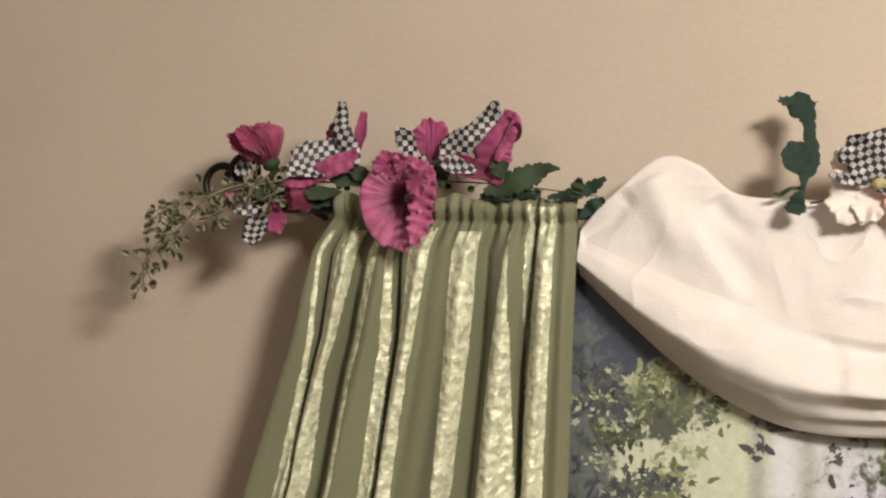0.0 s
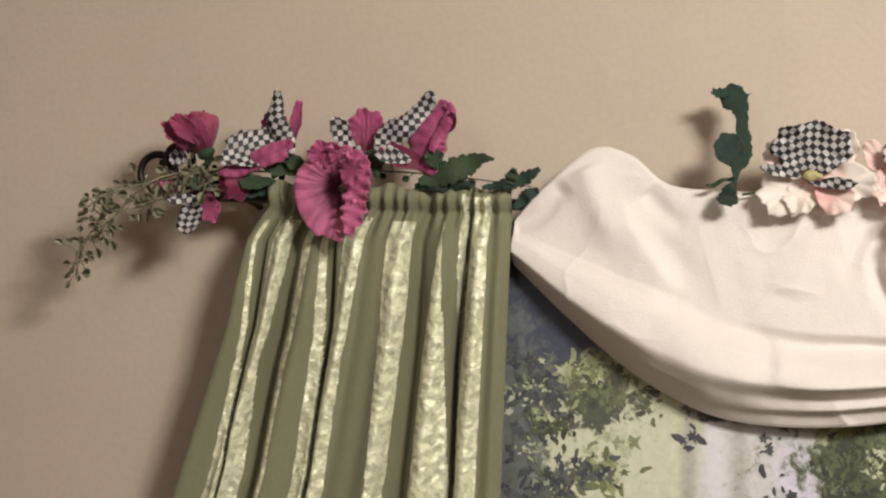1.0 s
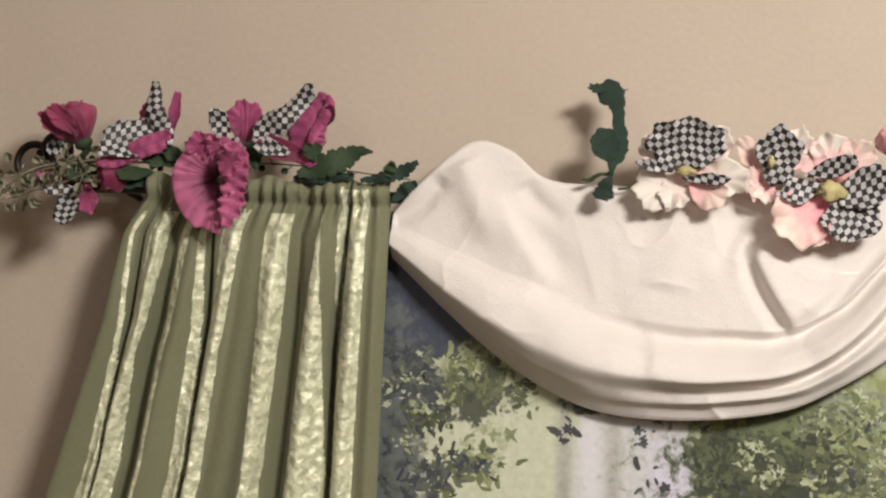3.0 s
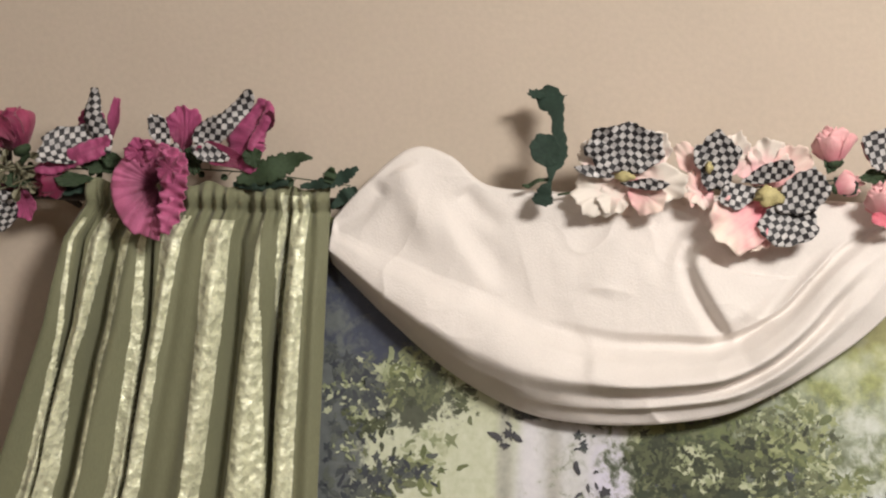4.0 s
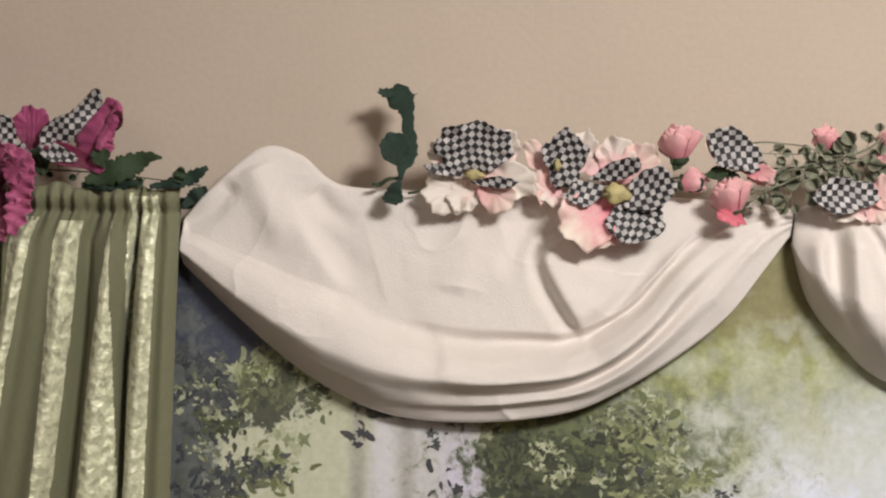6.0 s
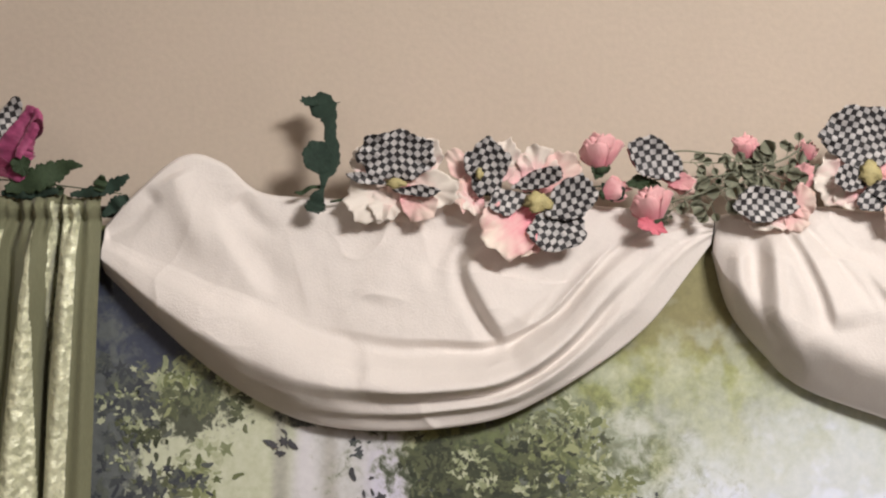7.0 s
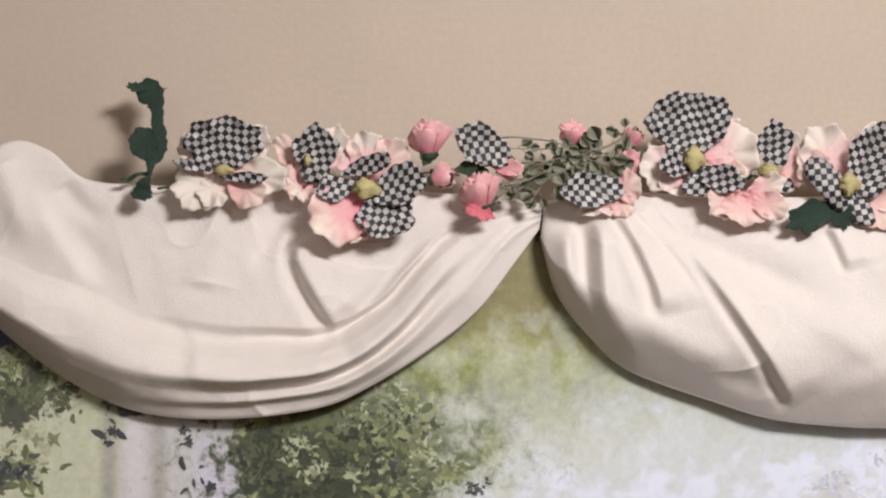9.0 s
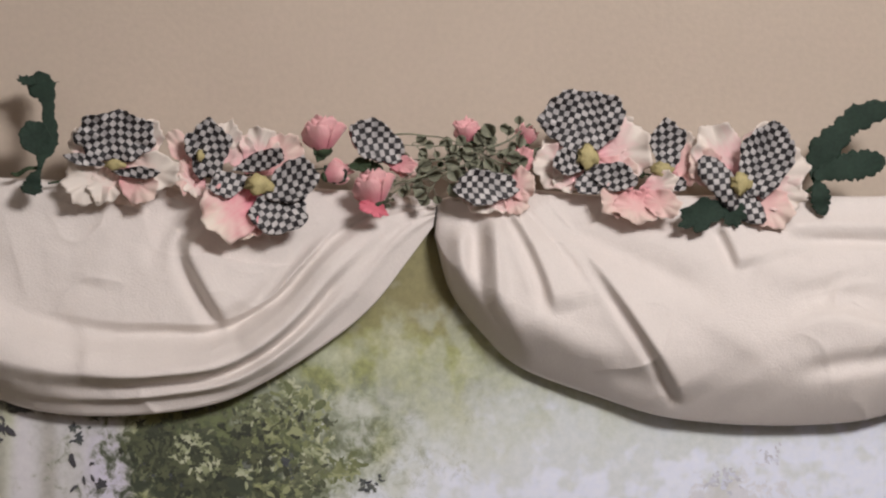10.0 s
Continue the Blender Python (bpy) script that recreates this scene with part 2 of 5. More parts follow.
def rod():
    top = new("curtain_rod")
    top.location = (0, ROD_Y, ROD_Z)
    tagged(top, "dark bronze curtain rod with a scrolled finial", "curtain rod")
    bm = bmesh.new()
    tube(bm, [(x, 0, ROD_FALL * x) for x in (-1.03, 0, 1.15)], 0.008, 14)
    part("pole", bm, IRON, top, smooth=True)
    bm = bmesh.new()
    spiral = [(-1.108 + (0.029 - 0.0016 * a) * math.cos(a), -0.012, 0.058 + (0.031 - 0.0016 * a) * math.sin(a)) for a in np.linspace(-1.2, 7.5, 46)]
    tube(bm, [(-1.0, 0, 0.027), (-1.03, -0.004, 0.028), (-1.075, -0.008, 0.032)] + spiral, 0.0062, 8, 0.7)
    finial = part("finial", bm, IRON, top, "dark scrolled finial", smooth=True)
    bm = bmesh.new()
    spiral = [(-1.072 + 0.020 * math.cos(a), -0.016, 0.078 + 0.022 * math.sin(a)) for a in np.linspace(-0.8, 4.4, 30)]
    tube(bm, spiral, 0.006, 8, 0.7)
    part("scroll", bm, IRON, finial, smooth=True)
    for x in (-0.98, 0.228, 1.1):
        bm = bmesh.new()
        tube(bm, [(x, 0.0, ROD_FALL * x), (x, 0.03, ROD_FALL * x - 0.004), (x, WALL_Y - ROD_Y, ROD_FALL * x - 0.01)], 0.005, 8)
        part("bracket", bm, IRON, top, smooth=True)


rod()


# ---- swags ----
# how far down the cloth each valley and crest of the first swag lies, from the curtain to the tie
ROLL_LINES = ((0.25, 0.53, 0.52, 0.61, 0.64, 0.25, 0.10), (0.30, 0.56, 0.56, 0.665, 0.678, 0.30, 0.16), (0.46, 0.66, 0.66, 0.77, 0.75, 0.41, 0.25),
              (0.68, 0.80, 0.79, 0.845, 0.82, 0.52, 0.36), (0.82, 0.88, 0.88, 0.895, 0.87, 0.61, 0.46), (0.90, 0.93, 0.93, 0.93, 0.915, 0.72, 0.56),
              (0.96, 0.97, 0.965, 0.955, 0.97, 0.84, 0.70))
# and how far it stands out there, between the upper edge and the hem
ROLL_HEIGHTS = ((0.022, 0.024, 0.024, 0.024, 0.024, 0.024, 0.020), (0.024, 0.036, 0.043, 0.049, 0.047, 0.035, 0.026), (0.026, 0.041, 0.048, 0.037, 0.026, 0.031, 0.025),
                (0.034, 0.060, 0.073, 0.070, 0.057, 0.047, 0.030), (0.037, 0.068, 0.087, 0.090, 0.076, 0.050, 0.031), (0.028, 0.051, 0.067, 0.056, 0.043, 0.0465, 0.028),
                (0.020, 0.036, 0.050, 0.060, 0.062, 0.0475, 0.030), (0.013, 0.021, 0.035, 0.043, 0.043, 0.041, 0.026), (0.008, 0.010, 0.022, 0.036, 0.036, 0.034, 0.023))


def loft(lines, heights, u, v):
    """Heights between guide lines that run along the swag, level on each crest and in each valley."""
    L = curve_through(np.array(lines).T, u)
    L = np.hstack([np.zeros((len(u), 1)), L, np.ones((len(u), 1))])
    L = np.maximum.accumulate(L + np.arange(L.shape[1]) * 1e-4, axis=1)
    Q = curve_through(np.array(heights).T, u)
    step = np.diff(L, axis=1)
    slope = np.diff(Q, axis=1) / step
    a, b = slope[:, :-1], slope[:, 1:]
    bend = np.where(a * b > 0, 2 * a * b / np.where(np.abs(a + b) < 1e-9, 1e-9, a + b), 0)
    m = np.hstack([slope[:, :1], bend, slope[:, -1:]])
    waver = np.array([[noise.noise((a * 7, b * 5, 5.5)) + 0.5 * noise.noise((a * 17, b * 9, 8.5)) for a in u] for b in v])
    v = v[:, None] + 0.022 * waver * np.sin(math.pi * v)[:, None] * np.sin(math.pi * u)[None]
    out = np.zeros(v.shape)
    for k in range(step.shape[1]):
        f = (v - L[None, :, k]) / step[None, :, k]
        inside = (f >= 0) & (f <= 1)
        f = np.clip(f, 0, 1)
        h = (1 + 2 * f) * (1 - f) ** 2 * Q[:, k] + f * (1 - f) ** 2 * step[:, k] * m[:, k] + f * f * (3 - 2 * f) * Q[:, k + 1] - f * f * (1 - f) * step[:, k] * m[:, k + 1]
        out = np.where(inside, h, out)
    return out


def swag(label, top_pts, bottom_pts, bulge, folds, seed, tuck, power, depth, side, rolls=None):
    nu, nv = 460, 230
    u = np.linspace(0, 1, nu)
    v = np.linspace(0, 1, nv)
    top, bottom = curve_through(top_pts, u), curve_through(bottom_pts, u)
    U, V = np.meshgrid(u, v)
    X = top[None, :, 0] * (1 - V) + bottom[None, :, 0] * V
    Z = top[None, :, 1] * (1 - V) + bottom[None, :, 1] * V
    mid = np.clip(np.sin(math.pi * U), 0, 1) ** 0.55
    ease = np.clip((U - 0.35) / 0.25, 0, 1)
    brink = 0.99 - tuck * (1 - side * ease * ease * (3 - 2 * ease)) * np.clip(U / 0.11, 0, 1) * np.clip((1 - U) / 0.16, 0, 1)
    rise = 0.25 + 0.75 * np.sin(np.clip(V / brink, 0, 1) * math.pi / 2)
    under = np.clip((V - brink) / (1 - brink), 0, 1)
    H = 0.024 + bulge * mid * rise
    deep = depth + (0.95 - depth) * (1 - np.clip((U - 0.12) / 0.3, 0, 1))
    H = H * (1 - deep * under**power)
    if rolls:
        H = loft(*rolls, u, v)
    for f in folds:
        pts, amp, width, kind, *more = f
        H = H + fold(X, Z, pts, amp, width, kind, *more) * (1 - 0.15 * under)
    wr = np.array([[noise.noise((X[j, i] * 11 + seed, Z[j, i] * 11, seed)) + 0.35 * noise.noise((X[j, i] * 31, Z[j, i] * 24, seed + 4)) + 0.10 * noise.noise((X[j, i] * 75, Z[j, i] * 60, seed + 9)) for i in range(nu)] for j in range(nv)])
    lump = np.array([[noise.noise((X[j, i] * 6 + seed, Z[j, i] * 8, seed + 2)) for i in range(nu)] for j in range(nv)])
    # soft lumps, and a few short sharp creases
    crease = np.array([[(1 - abs(noise.noise((X[j, i] * 9 + Z[j, i] * 6 + seed, Z[j, i] * 13 - X[j, i] * 5, seed + 11)))) ** 9 for i in range(nu)] for j in range(nv)])
    where = np.array([[max(0.0, noise.noise((X[j, i] * 7, Z[j, i] * 7, seed + 14)) + 0.1) for i in range(nu)] for j in range(nv)])
    H = np.maximum(H + (0.0040 * wr + 0.0045 * lump + 0.0075 * crease * where) * mid, 0.004)
    Y = 2.484 - H
    front = np.stack([X, Y, Z], -1)
    # the lower edge turns under and runs back up behind
    turn = [front]
    for back, up in ((0.006, -0.003), (0.016, 0.0), (0.030, 0.012), (0.036, 0.04)):
        row = front[-1:].copy()
        row[..., 1] = np.minimum(row[..., 1] + back, 2.486)
        row[..., 2] += up * np.sin(math.pi * u)[None]
        turn.append(row)
    # the upper edge rolls back over the rod
    over = []
    for back, up in ((0.03, -0.012), (0.02, 0.004), (0.008, 0.006)):
        row = front[:1].copy()
        row[..., 1] = row[..., 1] + back
        row[..., 2] += up
        over.append(row)
    ob = new("window_swag")
    ob.location = (float(X.mean()), 2.48, float(top[:, 1].mean()))
    for name, rows in (("drape", [front]), ("hem", [front[-1:]] + turn[1:]), ("heading", over + [front[:1]])):
        sheet = np.concatenate(rows) - np.array(ob.location)
        piece = mesh_object(name, sheet.reshape(-1, 3), [f[::-1] for f in grid_faces(nu, sheet.shape[0])], [SWAG_CLOTH], ob)
        m = piece.modifiers.new("thickness", "SOLIDIFY")
        m.thickness, m.offset = 0.0012, -1
    return tagged(ob, label, "swag", "swags on the rod")


swag(
    "ivory cloth swag draped over the rod beside the curtain",
    [(-0.586, 1.925), (-0.550, 1.963), (-0.482, 2.017), (-0.428, 2.008), (-0.375, 1.968), (-0.29, 1.960), (-0.20, 1.955), (-0.10, 1.955), (0.0, 1.955), (0.09, 1.948), (0.16, 1.945), (0.228, 1.934)],
    [(-0.588, 1.865), (-0.512, 1.794), (-0.436, 1.731), (-0.360, 1.687), (-0.286, 1.664), (-0.183, 1.659), (-0.068, 1.673), (0.004, 1.703), (0.089, 1.756), (0.145, 1.803), (0.19, 1.86), (0.224, 1.905)],
    0.058,
    [
        # small pinch in the long roll
        (((-0.242, 1.711), (-0.228, 1.734), (-0.235, 1.763), (-0.256, 1.793)), 0.007, 0.007, "roll", 0.045, (0.35, 0.35)),
    ]
    + [
        # upright crease with a curled head, and the wedge of shade beside it
        (((-0.043, 1.765), (-0.073, 1.813), (-0.094, 1.853), (-0.096, 1.882), (-0.066, 1.905)), 0.021, 0.0055, "roll", 0.06, (0.15, 0.25)),
        (((-0.047, 1.768), (-0.082, 1.815), (-0.106, 1.865)), -0.008, 0.010, "groove", 0.05, (0.15, 0.3)),
    ]
    + [
        # folds that fan from the pinch up to the tied end
        (((-0.045, 1.761), (-0.003, 1.793), (0.033, 1.836), (0.069, 1.876), (0.112, 1.915)), 0.016, 0.006, "roll", 0.035, (0.15, 0.3)),
        (((0.10, 1.795), (0.135, 1.840), (0.17, 1.885), (0.21, 1.922)), 0.005, 0.004, "roll", 0.020, (0.25, 0.1)),
    ]
    + [
        # facets of the raised end beside the curtain
        (((-0.447, 1.972), (-0.412, 1.907), (-0.378, 1.859), (-0.350, 1.823)), 0.015, 0.009, "roll", 0.050, (0.25, 0.3)),
        (((-0.493, 2.0), (-0.470, 1.945), (-0.435, 1.880)), 0.009, 0.022, "groove", 0.05, (0.1, 0.3)),
        (((-0.590, 1.915), (-0.545, 1.938), (-0.512, 1.978)), -0.009, 0.014, "groove", 0.05, (0.1, 0.2)),
        (((-0.41, 1.968), (-0.379, 1.934), (-0.345, 1.915)), -0.008, 0.014, "groove", 0.05, (0.1, 0.4)),
        (((-0.33, 1.945), (-0.25, 1.935), (-0.18, 1.94)), 0.005, 0.016, "groove"),
        (((-0.113, 1.940), (-0.132, 1.890), (-0.152, 1.840)), -0.009, 0.016, "groove", 0.05, (0.1, 0.4)),
        (((-0.17, 1.94), (-0.20, 1.88), (-0.215, 1.82)), 0.005, 0.026, "groove"),
    ],
    2.0,
    0.24,
    1.5,
    0.62,
    0.60,
    (ROLL_LINES, ROLL_HEIGHTS),
)
swag(
    "ivory cloth swag with fanned pleats draped over the rod",
    [(0.229, 1.934), (0.27, 1.945), (0.32, 1.950), (0.40, 1.944), (0.47, 1.940), (0.55, 1.940), (0.64, 1.940), (0.73, 1.940), (0.82, 1.940), (0.92, 1.945), (1.0, 1.93), (1.08, 1.90)],
    [(0.226, 1.895), (0.248, 1.820), (0.292, 1.762), (0.342, 1.719), (0.444, 1.681), (0.543, 1.653), (0.687, 1.643), (0.813, 1.653), (0.90, 1.69), (0.98, 1.75), (1.04, 1.81), (1.08, 1.88)],
    0.068,
    [
        # narrow lobe under the tie and the body that swells beside it
        (((0.347, 1.712), (0.310, 1.775), (0.289, 1.816), (0.287, 1.875), (0.296, 1.930)), 0.028, 0.0065, "roll", 0.060, (0.22, 0.2)),
        (((0.258, 1.91), (0.262, 1.85), (0.290, 1.785), (0.325, 1.735)), 0.020, 0.015, "groove", 0.05, (0.15, 0.2)),
        (((0.350, 1.712), (0.313, 1.775), (0.291, 1.818), (0.289, 1.875), (0.296, 1.92)), -0.011, 0.009, "groove", 0.05, (0.2, 0.3)),
    ]
    + [
        # pleats fanning from the tie
        (((0.376, 1.785), (0.367, 1.827), (0.345, 1.881), (0.318, 1.930)), 0.019, 0.0045, "roll", 0.045, (0.25, 0.15)),
        (((0.30, 1.79), (0.305, 1.83), (0.302, 1.88), (0.30, 1.925)), 0.007, 0.009, "groove", 0.05, (0.3, 0.2)),
        (((0.44, 1.80), (0.405, 1.85), (0.365, 1.90), (0.335, 1.935)), -0.006, 0.007, "groove", 0.05, (0.4, 0.15)),
        (((0.36, 1.79), (0.345, 1.84), (0.322, 1.89), (0.305, 1.93)), 0.006, 0.014, "groove", 0.05, (0.3, 0.2)),
        (((0.553, 1.664), (0.514, 1.727), (0.475, 1.786), (0.440, 1.838), (0.400, 1.897)), 0.020, 0.0038, "roll", 0.060, (0.12, 0.5)),
        (((0.54, 1.672), (0.50, 1.735), (0.46, 1.795), (0.42, 1.86)), 0.006, 0.020, "groove", 0.05, (0.1, 0.4)),
    ]
    + [
        # short upright crease and the soft slopes round it
        (((0.622, 1.842), (0.612, 1.875), (0.596, 1.910)), 0.015, 0.0035, "roll", 0.06, (0.3, 0.2)),
        (((0.36, 1.925), (0.44, 1.878), (0.529, 1.838), (0.619, 1.792)), -0.010, 0.016, "groove", 0.05, (0.2, 0.4)),
        (((0.43, 1.93), (0.52, 1.89), (0.60, 1.85)), 0.006, 0.020, "groove"),
    ]
    + [
        # swelling underside and the lit patch in its middle
        (((0.693, 1.690), (0.611, 1.751), (0.544, 1.790)), 0.012, 0.020, "roll", 0.05, (0.45, 0.45)),
        (((0.560, 1.690), (0.618, 1.700), (0.690, 1.716)), 0.007, 0.022, "groove", 0.05, (0.45, 0.45)),
        (((0.44, 1.72), (0.50, 1.70), (0.56, 1.69)), -0.005, 0.014, "groove", 0.05, (0.4, 0.4)),
        (((0.33, 1.80), (0.38, 1.76), (0.44, 1.735), (0.50, 1.72)), 0.008, 0.020, "groove", 0.05, (0.3, 0.4)),
    ]
    + [
        # broad roll at the far side
        (((0.640, 1.757), (0.716, 1.790), (0.769, 1.790), (0.821, 1.775), (0.92, 1.77)), 0.021, 0.010, "roll", 0.060, (0.3, 0.2)),
        (((0.748, 1.784), (0.746, 1.812), (0.765, 1.829), (0.82, 1.835)), 0.008, 0.005, "roll", 0.04, (0.3, 0.3)),
        (((0.68, 1.707), (0.746, 1.722), (0.820, 1.732), (0.92, 1.745)), -0.012, 0.014, "groove", 0.05, (0.35, 0.2)),
        (((0.96, 1.888), (0.821, 1.884), (0.747, 1.886), (0.672, 1.885)), -0.009, 0.008, "groove", 0.05, (0.1, 0.35)),
        (((0.68, 1.905), (0.75, 1.908), (0.85, 1.905)), 0.007, 0.010, "groove"),
        (((0.64, 1.86), (0.70, 1.84), (0.80, 1.85)), 0.006, 0.020, "groove"),
    ],
    7.0,
    0.30,
    1.9,
    0.62,
    0.0,
)


# ---- printed woodland panel behind the swags ----
def print_material():
    m = bpy.data.materials.new("printed_woodland_cloth")
    m.use_nodes = True
    t = m.node_tree
    b = t.nodes["Principled BSDF"]
    b.inputs["Roughness"].default_value = 0.55
    co = t.nodes.new("ShaderNodeTexCoord")

    def noise_of(scale, detail=5.0, rough=0.6):
        n = t.nodes.new("ShaderNodeTexNoise")
        n.inputs["Scale"].default_value, n.inputs["Detail"].default_value, n.inputs["Roughness"].default_value = scale, detail, rough
        t.links.new(co.outputs["Object"], n.inputs["Vector"])
        return n

    def calc(op, a, b_=0.0, c=0.0):
        n = t.nodes.new("ShaderNodeMath")
        n.operation = op
        for k, v in enumerate((a, b_, c)):
            if isinstance(v, (int, float)):
                n.inputs[k].default_value = v
            else:
                t.links.new(v, n.inputs[k])
        return n.outputs[0]

    wide, leafy, fine, soft_n = noise_of(14), noise_of(42, 6, 0.7), noise_of(90, 4), noise_of(30, 2, 0.5)
    leafy.inputs["Distortion"].default_value = 0.4
    sep = t.nodes.new("ShaderNodeSeparateXYZ")
    t.links.new(co.outputs["Object"], sep.inputs[0])
    X, Z = sep.outputs["X"], sep.outputs["Z"]

    def blob(cx, cz, rx, rz, rag, soft, n):
        """1 inside an ellipse, 0 outside, with an edge made ragged by a noise."""
        dx = calc("DIVIDE", calc("SUBTRACT", X, cx), rx)
        dz = calc("DIVIDE", calc("SUBTRACT", Z, cz), rz)
        r = calc("SQRT", calc("ADD", calc("MULTIPLY", dx, dx), calc("MULTIPLY", dz, dz)))
        r = calc("ADD", r, calc("MULTIPLY", calc("SUBTRACT", n.outputs[0], 0.5), rag))
        mr = t.nodes.new("ShaderNodeMapRange")
        mr.interpolation_type = "SMOOTHSTEP"
        t.links.new(r, mr.inputs[0])
        mr.inputs[1].default_value, mr.inputs[2].default_value = 1 - soft, 1 + soft
        mr.inputs[3].default_value, mr.inputs[4].default_value = 1, 0
        return mr.outputs[0]

    def lay(under, colour, mask):
        mx = t.nodes.new("ShaderNodeMix")
        mx.data_type = "RGBA"
        t.links.new(mask, mx.inputs[0])
        t.links.new(under, mx.inputs[6])
        mx.inputs[7].default_value = (*colour, 1)
        return mx.outputs[2]

    ramp = t.nodes.new("ShaderNodeValToRGB")
    e = ramp.color_ramp.elements
    e[0].position, e[0].color = 0.36, (0.21, 0.23, 0.085, 1)
    e[1].position, e[1].color = 0.66, (0.52, 0.55, 0.35, 1)
    mid = e.new(0.5)
    mid.color = (0.36, 0.39, 0.16, 1)
    t.links.new(wide.outputs[0], ramp.inputs[0])
    col = ramp.outputs[0]
    col = lay(col, (0.25, 0.23, 0.10), blob(0.20, 1.86, 0.16, 0.10, 0.9, 0.5, wide))
    col = lay(col, (0.76, 0.80, 0.76), blob(0.34, 1.54, 0.22, 0.10, 1.6, 0.45, wide))
    col = lay(col, (0.80, 0.85, 0.98), blob(0.62, 1.50, 0.46, 0.19, 1.1, 0.5, wide))
    col = lay(col, (0.80, 0.85, 0.98), blob(0.38, 1.50, 0.18, 0.07, 1.2, 0.5, wide))
    col = lay(col, (0.63, 0.66, 0.62), blob(0.11, 1.63, 0.05, 0.04, 3.0, 0.45, soft_n))
    col = lay(col, (0.60, 0.63, 0.47), blob(-0.44, 1.575, 0.16, 0.13, 0.6, 0.4, wide))
    col = lay(col, (0.62, 0.62, 0.62), blob(-0.27, 1.55, 0.075, 0.14, 0.2, 0.35, wide))
    col = lay(col, (0.72, 0.71, 0.74), blob(-0.315, 1.50, 0.014, 0.25, 0.1, 0.6, wide))
    col = lay(col, (0.42, 0.42, 0.36), blob(-0.350, 1.50, 0.010, 0.25, 0.1, 0.7, wide))
    col = lay(col, (0.46, 0.45, 0.42), blob(-0.283, 1.50, 0.010, 0.25, 0.1, 0.7, wide))
    col = lay(col, (0.66, 0.64, 0.76), blob(-0.205, 1.56, 0.03, 0.10, 0.3, 0.6, wide))
    col = lay(col, (0.20, 0.235, 0.11), blob(-0.02, 1.62, 0.17, 0.10, 3.2, 0.6, leafy))
    col = lay(col, (0.10, 0.125, 0.06), blob(-0.04, 1.60, 0.13, 0.08, 4.0, 0.5, leafy))
    col = lay(col, (0.045, 0.058, 0.035), blob(-0.07, 1.585, 0.11, 0.075, 4.0, 0.5, leafy))
    col = lay(col, (0.15, 0.18, 0.08), blob(-0.0, 1.66, 0.10, 0.04, 4.5, 0.35, leafy))
    col = lay(col, (0.055, 0.065, 0.10), blob(-0.60, 1.80, 0.15, 0.12, 2.0, 0.3, leafy))
    col = lay(col, (0.13, 0.145, 0.145), blob(-0.60, 1.60, 0.06, 0.20, 2.6, 0.3, leafy))
    col = lay(col, (0.09, 0.10, 0.07), blob(-0.47, 1.69, 0.05, 0.05, 4.5, 0.2, leafy))
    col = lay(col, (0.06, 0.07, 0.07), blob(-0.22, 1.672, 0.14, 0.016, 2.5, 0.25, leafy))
    col = lay(col, (0.50, 0.55, 0.42), calc("MULTIPLY", blob(0.45, 1.66, 0.30, 0.10, 3.5, 0.4, soft_n), 0.4))
    col = lay(col, (0.80, 0.84, 0.90), calc("MULTIPLY", blob(0.16, 1.67, 0.14, 0.09, 5.0, 0.4, soft_n), 0.1))
    col = lay(col, (0.55, 0.52, 0.48), calc("MULTIPLY", blob(0.64, 1.53, 0.05, 0.04, 5.0, 0.3, leafy), 0.4))
    # print grain
    g = t.nodes.new("ShaderNodeMix")
    g.data_type, g.blend_type = "RGBA", "OVERLAY"
    g.inputs[0].default_value = 0.35
    t.links.new(col, g.inputs[6])
    t.links.new(fine.outputs[0], g.inputs[7])
    t.links.new(g.outputs[2], b.inputs["Base Color"])
    weave = noise_of(900, 2)
    bp = t.nodes.new("ShaderNodeBump")
    bp.inputs["Strength"].default_value, bp.inputs["Distance"].default_value = 0.15, 0.0004
    t.links.new(weave.outputs[0], bp.inputs["Height"])
    t.links.new(bp.outputs[0], b.inputs["Normal"])
    return m


